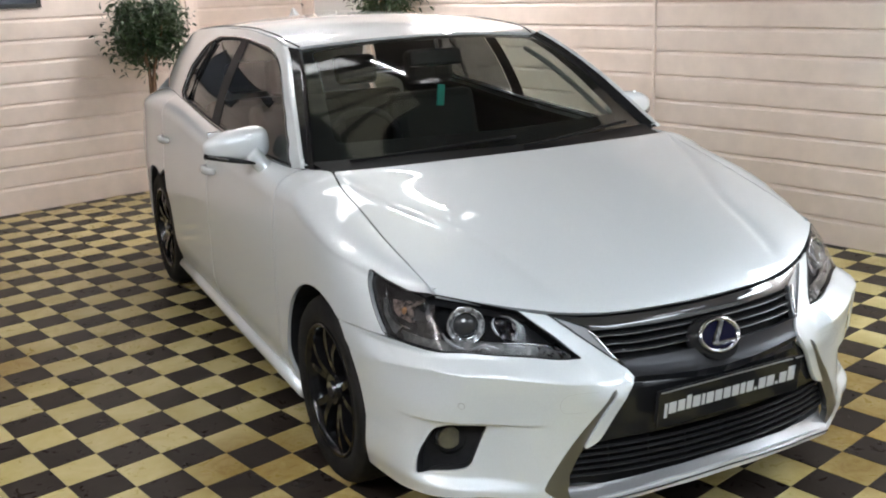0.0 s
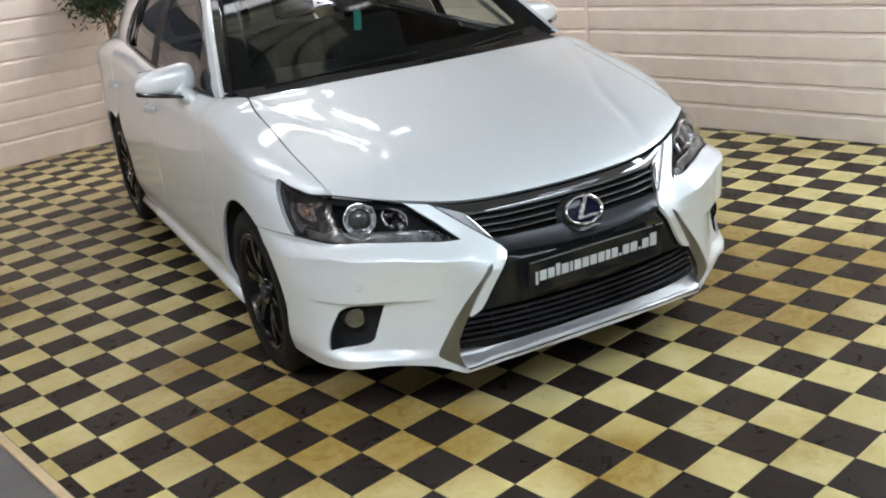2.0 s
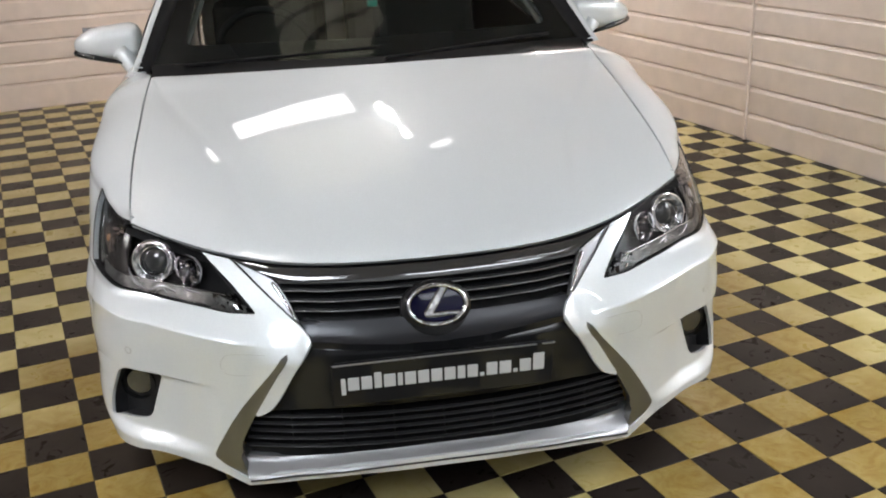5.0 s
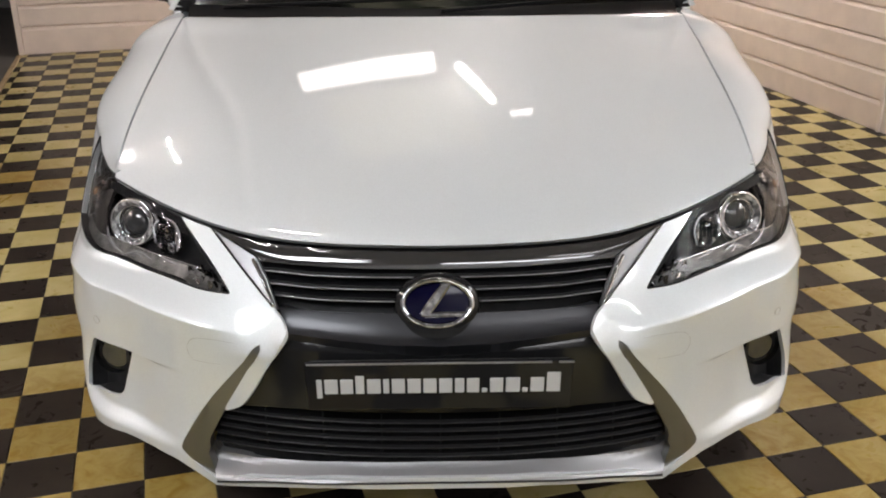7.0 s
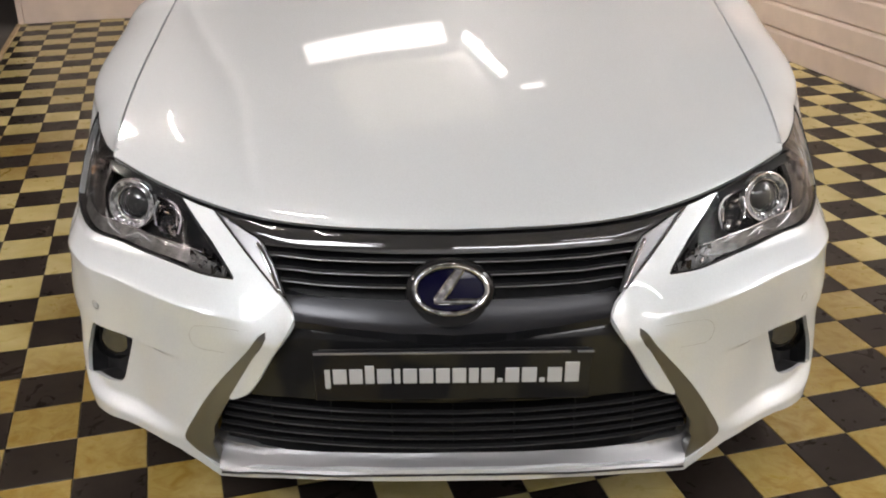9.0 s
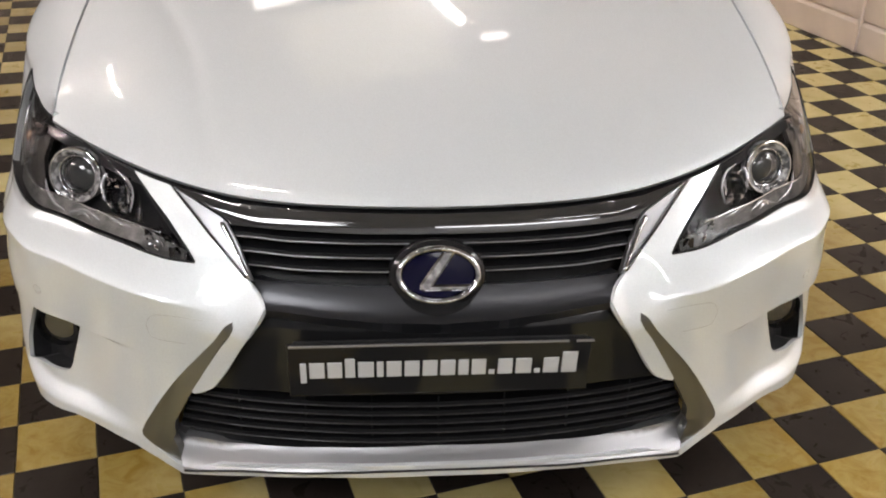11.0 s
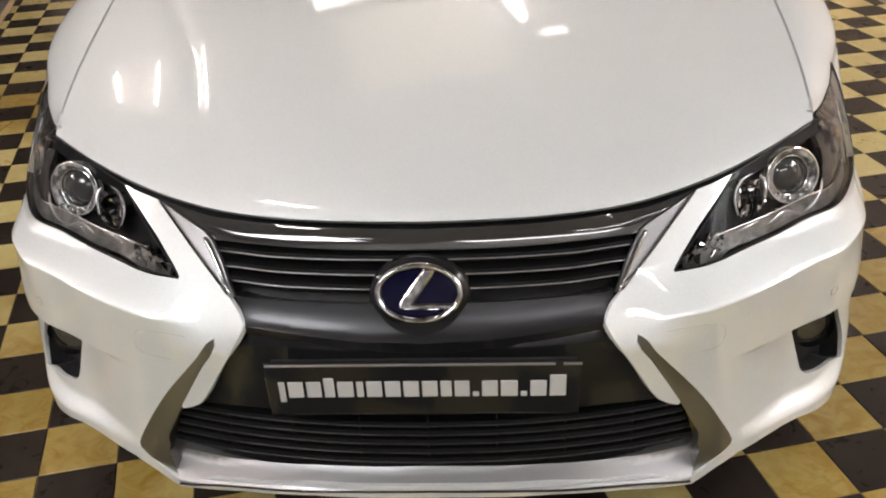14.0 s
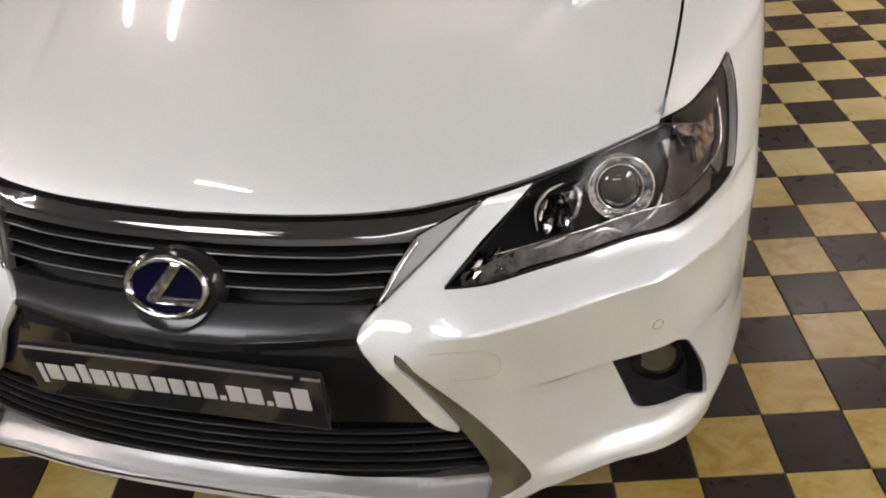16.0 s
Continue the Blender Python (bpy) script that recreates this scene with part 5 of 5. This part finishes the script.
# tail, closed plainly
tail = [(-1, 0), (1, 0), (1, 1), (-1, 1)]
def hatch(a, b):
    z = 1.32 - 1.05 * b
    y = 3.86 + 0.44 * ease(0, 0.35, b)
    w = 0.53 + 0.24 * ease(0.0, 0.5, b)
    return Vector((a * w, y + 0.04 * (1 - a * a), z))
panel("tailgate", hatch, (0, 1, 0.2), tail, PAINT, CAR, step=(0.1, 0.08), depth=0)
bm = box((-0.74, 0.55, 0.17), (0.74, 4.2, 0.21), 0.01)
part("underbody", bm, BLACKMATT, CAR)
bm = box((-0.56, 0.30, 0.21), (0.56, 1.15, 0.66), 0.02)
part("engine_bay", bm, BLACKMATT, CAR)
# dark mouldings along the roof
for side in (1, -1):
    pts = [roof(side * 0.955, b) + Vector((0, 0, 0.0005)) for b in [i / 20 for i in range(20)]]
    ribbon("roof_moulding", pts, 0.0045, BLACKMATT, CAR, sides=6)
# roof aerial
bm = bmesh.new()
prof = [(0, 0), (0.16, 0), (0.13, 0.062), (0.112, 0.074), (0.075, 0.047)]
va = [bm.verts.new((0.020 * (1 - z / 0.08) + 0.003, y, z)) for y, z in prof]
vb = [bm.verts.new((-0.020 * (1 - z / 0.08) - 0.003, y, z)) for y, z in prof]
for i in range(5):
    bm.faces.new((va[i - 1], va[i], vb[i], vb[i - 1]))
bm.faces.new(va)
bm.faces.new(vb[::-1])
bmesh.ops.recalc_face_normals(bm, faces=bm.faces[:])
bm.transform(pose(0, 3.50, roof_z(3.55) - 0.006))
part("aerial", bm, PAINT, CAR, "white fin aerial")


# ---- mirrors ----
def build_mirror(side):
    bm = bmesh.new()
    bmesh.ops.create_uvsphere(bm, u_segments=36, v_segments=24, radius=1.0)
    for v in bm.verts:
        x, y, z = v.co
        k = (x + 1) / 2                      # 0 inboard, 1 at the tip
        k = k ** 1.15
        sx = math.copysign(abs(x) ** 0.62, x)
        sy = math.copysign(abs(y) ** 0.75, y)
        sz = math.copysign(abs(z) ** 0.72, z)
        hgt = 0.076 - 0.042 * k
        v.co = (sx * 0.120, sy * (0.064 - 0.014 * k) + 0.040 * k, sz * hgt + 0.000 - 0.016 * k)
    if side < 0:
        bmesh.ops.scale(bm, vec=(-1, 1, 1), verts=bm.verts[:])
        bmesh.ops.reverse_faces(bm, faces=bm.faces[:])
    bm.transform(pose(side * 0.905, 1.655, 1.034))
    shell = part("door_mirror", bm, PAINT, CAR, "white door mirror with a black lower edge", smooth=True)
    pts = [Vector((side * (0.850 + 0.165 * t), 1.600 + 0.030 * t + 0.055 * t ** 3, 0.962 + 0.032 * t)) for t in [i / 12 for i in range(13)]]
    ribbon("lower_edge", pts, lambda t: 0.008 + 0.010 * t, BLACKGLOSS, shell, flat=0.75)
    ribbon("repeater", [p + Vector((side * 0.003, -0.011, 0.003)) for p in pts[7:]], lambda t: 0.003 + 0.003 * t, CHROME, shell, flat=0.7)
    pts = [Vector((side * (0.795 + 0.045 * t + 0.02 * t * t), 1.585 + 0.045 * t, 0.893 + 0.105 * t)) for t in [i / 8 for i in range(9)]]
    ribbon("stalk", pts, lambda t: 0.036 - 0.006 * math.sin(3 * t), PAINT, shell, flat=1.0, sides=16)
    bm = box((-0.09, 0, -0.045), (0.08, 0.004, 0.045), 0.002, pose(side * 0.905, 1.722, 1.030))
    part("mirror_glass", bm, CHROME, shell)


for s in (1, -1):
    build_mirror(s)


# ---- wheels ----
def build_wheel(side, yc):
    R, W = 0.313, 0.205
    wheel = new("wheel")
    wheel.parent = CAR
    wheel["label"] = "gloss black multi-spoke alloy wheel"
    prof = [(0.222, -W / 2 + 0.012), (0.232, -W / 2), (0.285, -W / 2 - 0.004), (0.303, -W / 2 + 0.012), (R, -W / 2 + 0.035), (R, W / 2 - 0.035), (0.303, W / 2 - 0.012), (0.285, W / 2 + 0.004), (0.232, W / 2), (0.222, W / 2 - 0.012)]
    n = 56

    def lathe(name, profile, material, closed=True):
        bm = bmesh.new()
        rings = [[bm.verts.new((x, r * math.cos(2 * math.pi * i / n), r * math.sin(2 * math.pi * i / n))) for r, x in profile] for i in range(n)]
        for i in range(n):
            ra, rb = rings[i], rings[(i + 1) % n]
            for k in range(len(profile) - (0 if closed else 1)):
                k2 = (k + 1) % len(profile)
                bm.faces.new((ra[k], ra[k2], rb[k2], rb[k]))
        bmesh.ops.recalc_face_normals(bm, faces=bm.faces[:])
        return part(name, bm, material, wheel, smooth=True)
    lathe("tyre", prof, RUBBER)
    lathe("rim", [(0.226, W / 2 - 0.006), (0.218, W / 2 + 0.002), (0.208, W / 2 - 0.006), (0.203, W / 2 - 0.05), (0.19, -W / 2 + 0.02), (0.226, -W / 2 + 0.006)], ALLOY)
    for k in range(5):
        for d in (-1, 1):
            bm = bmesh.new()
            a0 = 2 * math.pi * k / 5
            pts = []
            for t in [i / 6 for i in range(7)]:
                r = 0.045 + 0.165 * t
                a = a0 + d * (0.10 + 0.17 * t)
                x = W / 2 - 0.030 + 0.022 * math.sin(t * 2.4)
                w = 0.017 - 0.004 * t
                c = Vector((x, r * math.cos(a), r * math.sin(a)))
                tan = Vector((0, -math.sin(a), math.cos(a)))
                pts.append([bm.verts.new(c + tan * w * u + Vector((v, 0, 0))) for u, v in ((-1, -0.028), (-0.75, 0), (0.75, 0), (1, -0.028))])
            for ra, rb in zip(pts, pts[1:]):
                for j in range(4):
                    bm.faces.new((ra[j], ra[(j + 1) % 4], rb[(j + 1) % 4], rb[j]))
            bmesh.ops.recalc_face_normals(bm, faces=bm.faces[:])
            part("spoke", bm, ALLOY, wheel)
    bm = bmesh.new()
    bmesh.ops.create_cone(bm, segments=28, radius1=0.062, radius2=0.050, depth=0.04, cap_ends=True)
    bm.transform(pose(W / 2 - 0.035, 0, 0, 0, 90, 0))
    hub = part("hub", bm, ALLOY, wheel)
    bm = bmesh.new()
    bmesh.ops.create_cone(bm, segments=24, radius1=0.030, radius2=0.028, depth=0.01, cap_ends=True)
    bm.transform(pose(W / 2 - 0.012, 0, 0, 0, 90, 0))
    part("hub_cap", bm, DARKCHROME, hub)
    bm = bmesh.new()
    bmesh.ops.create_cone(bm, segments=36, radius1=0.14, radius2=0.14, depth=0.02, cap_ends=True)
    bm.transform(pose(0.02, 0, 0, 0, 90, 0))
    part("brake_disc", bm, DARKCHROME, wheel)
    wheel.matrix_basis = pose(side * 0.765, yc, R, 13, 0, 0) if side > 0 else pose(side * 0.765, yc, R, 13, 0, 180)
    return wheel


for s in (1, -1):
    for yc in (ARCH_Y - 0.005, REAR_Y - 0.005):
        build_wheel(s, yc)

# ---- what shows of the inside ----
bm = box((-0.70, 1.30, 0.70), (0.70, 1.75, 0.93), 0.05)
part("dashboard", bm, DASH, CAR)
bm = box((-0.64, 1.16, 0.90), (0.64, 1.62, 0.945), 0.02)
part("dash_top", bm, DASH, CAR)
pts = [Vector((-0.36 + 0.18 * math.cos(2 * math.pi * i / 28), 1.80 - 0.06 * math.sin(2 * math.pi * i / 28), 0.93 + 0.17 * math.sin(2 * math.pi * i / 28))) for i in range(28)]
ribbon("steering_wheel", pts, 0.014, DASH, CAR, closed=True)


def seat(x, y, wide=0.50, tall=0.62):
    s = new("seat")
    s.parent = CAR
    part("cushion", box((-wide / 2, -0.02, 0.35), (wide / 2, 0.50, 0.52), 0.05), CLOTH, s)
    part("backrest", box((-wide / 2 + 0.02, 0, 0), (wide / 2 - 0.02, 0.14, tall), 0.05, pose(0, 0.42, 0.48, -16)), CLOTH, s)
    part("headrest", box((-0.13, 0, 0), (0.13, 0.09, 0.17), 0.035, pose(0, 0.61, 0.48 + tall, -10)), CLOTH, s)
    s.matrix_basis = pose(x, y, 0)


for x in (-0.36, 0.36):
    seat(x, 1.95)
seat(-0.32, 2.85, 0.58, 0.55)
seat(0.32, 2.85, 0.58, 0.55)
bm = box((-0.12, -0.012, -0.035), (0.12, 0.012, 0.035), 0.012, pose(0, 1.80, 1.285, -8))
part("cabin_mirror", bm, BLACKGLOSS, CAR)
part("cabin_floor", box((-0.70, 1.2, 0.215), (0.70, 3.9, 0.25), 0.0), DASH, CAR)
# a teal tag hangs under the cabin mirror
tag = box((-0.020, -0.004, -0.045), (0.020, 0.004, 0.045), 0.004, pose(0.065, 1.89, 1.115, 0, 6, 10))
part("hanging_tag", tag, TEAL, CAR, "teal paper tag")
ribbon("tag_string", [Vector((0.065, 1.89, 1.155)), Vector((0.03, 1.85, 1.21)), Vector((0.0, 1.81, 1.27))], 0.0012, BLACKMATT, CAR, sides=5)
# ---- plants, picture and door ----
LEAF = node_material("green_leaf", (0.045, 0.085, 0.025), 0.38)
mottle(LEAF, (0.012, 0.028, 0.010), (0.042, 0.074, 0.026), 9.0, low=0.3, high=0.7, fine=60)
LEAF.node_tree.nodes["Principled BSDF"].inputs["Subsurface Weight"].default_value = 0.0
BARK = node_material("brown_bark", (0.16, 0.09, 0.05), 0.8)
mottle(BARK, (0.10, 0.055, 0.03), (0.24, 0.14, 0.08), 30.0, fine=90, bump=0.6)
POT = node_material("dark_pot", (0.05, 0.045, 0.04), 0.5)
FRAME_BLACK = node_material("black_frame", (0.015, 0.015, 0.016), 0.3)
PICTURE = node_material("dark_blue_print", (0.05, 0.06, 0.08), 0.25)
mottle(PICTURE, (0.035, 0.045, 0.065), (0.09, 0.10, 0.125), 3.0, fine=20)


def potted_tree(name, u, v, crown_z, rx, rz, seed, leaves=1500):
    rnd = random.Random(seed)
    tree = new(name)
    # pot
    bm = bmesh.new()
    bmesh.ops.create_cone(bm, segments=28, radius1=0.065, radius2=0.085, depth=0.20, cap_ends=True)
    bmesh.ops.bevel(bm, geom=[e for e in bm.edges if abs(e.verts[0].co.z - e.verts[1].co.z) < 1e-4], offset=0.012, segments=2, affect="EDGES")
    bm.transform(pose(0, 0, 0.10))
    part("pot", bm, POT, tree)
    # braided stems that spread under the crown
    trunk = new("trunk")
    trunk.parent = tree
    for k in range(4):
        a0 = 2 * math.pi * k / 4
        pts = []
        for i in range(15):
            t = i / 14
            r = 0.018 + 0.10 * ease(0.6, 1.0, t)
            a = a0 + 5.0 * min(t, 0.75)
            pts.append(Vector((r * math.cos(a) + 0.03 * (t - 0.5), r * math.sin(a), 0.19 + t * (crown_z - 0.19 + 0.05))))
        ribbon("stem", pts, lambda t: 0.016 - 0.008 * t, BARK, trunk, sides=7)
    # crown: clumps of small leaves with gaps between
    clumps = []
    for i in range(60):
        while True:
            p = Vector((rnd.uniform(-1, 1), rnd.uniform(-1, 1), rnd.uniform(-1, 1)))
            if 0.35 < p.length < 1:
                break
        clumps.append((Vector((p.x * rx, p.y * rx * 0.8, p.z * rz + crown_z)), rnd.uniform(0.06, 0.13)))
    bm = bmesh.new()
    for i in range(leaves):
        c, r = rnd.choice(clumps)
        p = c + Vector((rnd.gauss(0, 1), rnd.gauss(0, 1), rnd.gauss(0, 1))) * r * 0.55
        size = rnd.uniform(0.032, 0.062)
        m = Matrix.Translation(p) @ Euler((rnd.uniform(-1.2, 0.4), rnd.uniform(-0.7, 0.7), rnd.uniform(0, 6.3))).to_matrix().to_4x4()
        out = [(0, 0, 0), (0.22, 0.35, 0.05), (0.16, 0.75, 0.02), (0, 1.15, -0.10), (-0.16, 0.75, 0.02), (-0.22, 0.35, 0.05)]
        mid = bm.verts.new(m @ (Vector((0, 0.5, -0.03)) * size))
        vs = [bm.verts.new(m @ (Vector(o) * size)) for o in out]
        for k in range(6):
            bm.faces.new((mid, vs[k], vs[(k + 1) % 6]))
    crown = part("crown", bm, LEAF, tree, "dense dark green leaves")
    # twigs from the stems into the clumps
    for k in range(9):
        c, r = clumps[k * 6]
        pts = [Vector((0.02, 0, crown_z - rz * 0.9)).lerp(c, t) + Vector((0, 0, 0.03 * math.sin(t * 3))) for t in (0, 0.35, 0.7, 1)]
        ribbon("twig", pts, lambda t: 0.006 - 0.004 * t, BARK, trunk, sides=5)
    tree.matrix_basis = ROOM @ pose(u, v, 0)
    return tree


tree = potted_tree("potted_tree", 1.08, 5.78, 1.325, 0.27, 0.26, 3, 4200)
tagged(tree, "bushy fig tree with braided stems before the clad wall", "plant", "potted trees")
tree = potted_tree("potted_tree", 2.80, 5.05, 1.56, 0.26, 0.26, 8, 3000)
tagged(tree, "small leafy tree standing in the corner behind the car", "plant", "potted trees")


def picture(u0, u1, z0, z1):
    fr = new("picture_frame")
    d = 0.03
    y1 = V_BACK - 0.021
    for lo, hi in (((u0, z0), (u1, z0 + d)), ((u0, z1 - d), (u1, z1)), ((u0, z0 + d), (u0 + d, z1 - d)), ((u1 - d, z0 + d), (u1, z1 - d))):
        part("frame_bar", box((lo[0], y1 - 0.025, lo[1]), (hi[0], y1, hi[1]), 0.003), FRAME_BLACK, fr)
    part("print", box((u0 + d, y1 - 0.012, z0 + d), (u1 - d, y1 - 0.002, z1 - d)), PICTURE, fr)
    fr.matrix_basis = ROOM
    return tagged(fr, "black-framed dark print hanging on the clad wall", "picture")


picture(-0.30, 0.445, 1.50, 2.05)
# a panelled door in the side wall's far end
door = new("door_1")
tagged(door, "white panelled door in the clad wall's corner", kind="structure")
for v0, v1, z0, z1, d in ((5.72, 6.50, 0.0, 2.03, 0.030), (5.80, 6.08, 0.20, 0.95, 0.042), (6.14, 6.42, 0.20, 0.95, 0.042), (5.80, 6.08, 1.10, 1.36, 0.042), (6.14, 6.42, 1.10, 1.36, 0.042), (5.80, 6.08, 1.44, 1.90, 0.042), (6.14, 6.42, 1.44, 1.90, 0.042)):
    part("door_panel", box((U_RIGHT - 0.02 - d, v0, z0), (U_RIGHT - 0.019, v1, z1), 0.006), HOUSING, door)
for v0, v1, z0, z1 in ((5.64, 5.718, 0, 2.11), (6.502, 6.58, 0, 2.11), (5.72, 6.50, 2.032, 2.11)):
    part("door_frame", box((U_RIGHT - 0.062, v0, z0), (U_RIGHT - 0.018, v1, z1), 0.005), CLAD, door)
door.matrix_basis = ROOM
# ---- tiles ----
def tile_mesh(w, d):
    bm = box((0, 0, -0.003), (w, d, 0.0), 0.0)
    top = [e for e in bm.edges if all(v.co.z > -0.001 for v in e.verts)]
    bmesh.ops.bevel(bm, geom=top, offset=0.0012, segments=1, affect="EDGES")
    return bm


def lay_tiles():
    rnd = random.Random(4)
    shared = {}
    rest = {0: bmesh.new(), 1: bmesh.new()}
    singles = 0
    gap = 0.0022
    i0, i1 = math.floor((U_LEFT - TILE_U0) / PITCH), math.ceil((U_RIGHT - TILE_U0) / PITCH)
    j0, j1 = math.floor((V_FRONT - TILE_V0) / PITCH), math.ceil((V_REAR - TILE_V0) / PITCH)
    for i in range(i0, i1):
        for j in range(j0, j1):
            a, b = max(TILE_U0 + i * PITCH, U_LEFT), min(TILE_U0 + (i + 1) * PITCH, U_RIGHT - 0.02)
            c, d = max(TILE_V0 + j * PITCH, V_FRONT), min(TILE_V0 + (j + 1) * PITCH, V_REAR)
            if b - a < 0.015 or d - c < 0.015 or (c > V_BACK and b < U_POST):
                continue
            dark = (i + j) % 2
            whole = b - a > PITCH - 1e-4 and d - c > PITCH - 1e-4
            if whole and -0.75 < c < 1.2 and singles < 300:
                if dark not in shared:
                    bm = tile_mesh(PITCH - gap, PITCH - gap)
                    me = bpy.data.meshes.new("tile")
                    bm.to_mesh(me)
                    bm.free()
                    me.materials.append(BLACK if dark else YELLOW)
                    shared[dark] = me
                ob = new("tile", shared[dark])
                ob.parent = floor
                ob.matrix_basis = pose(a + gap / 2, c + gap / 2, rnd.uniform(-0.0004, 0.0004))
                singles += 1
            else:
                dz = rnd.uniform(-0.0004, 0.0004)
                box_into(rest[dark], (a + gap / 2, c + gap / 2, -0.003), (b - gap / 2, d - gap / 2, dz))
    for dark, bm in rest.items():
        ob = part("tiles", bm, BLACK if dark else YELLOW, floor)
        tagged(ob, kind="stuff")


lay_tiles()
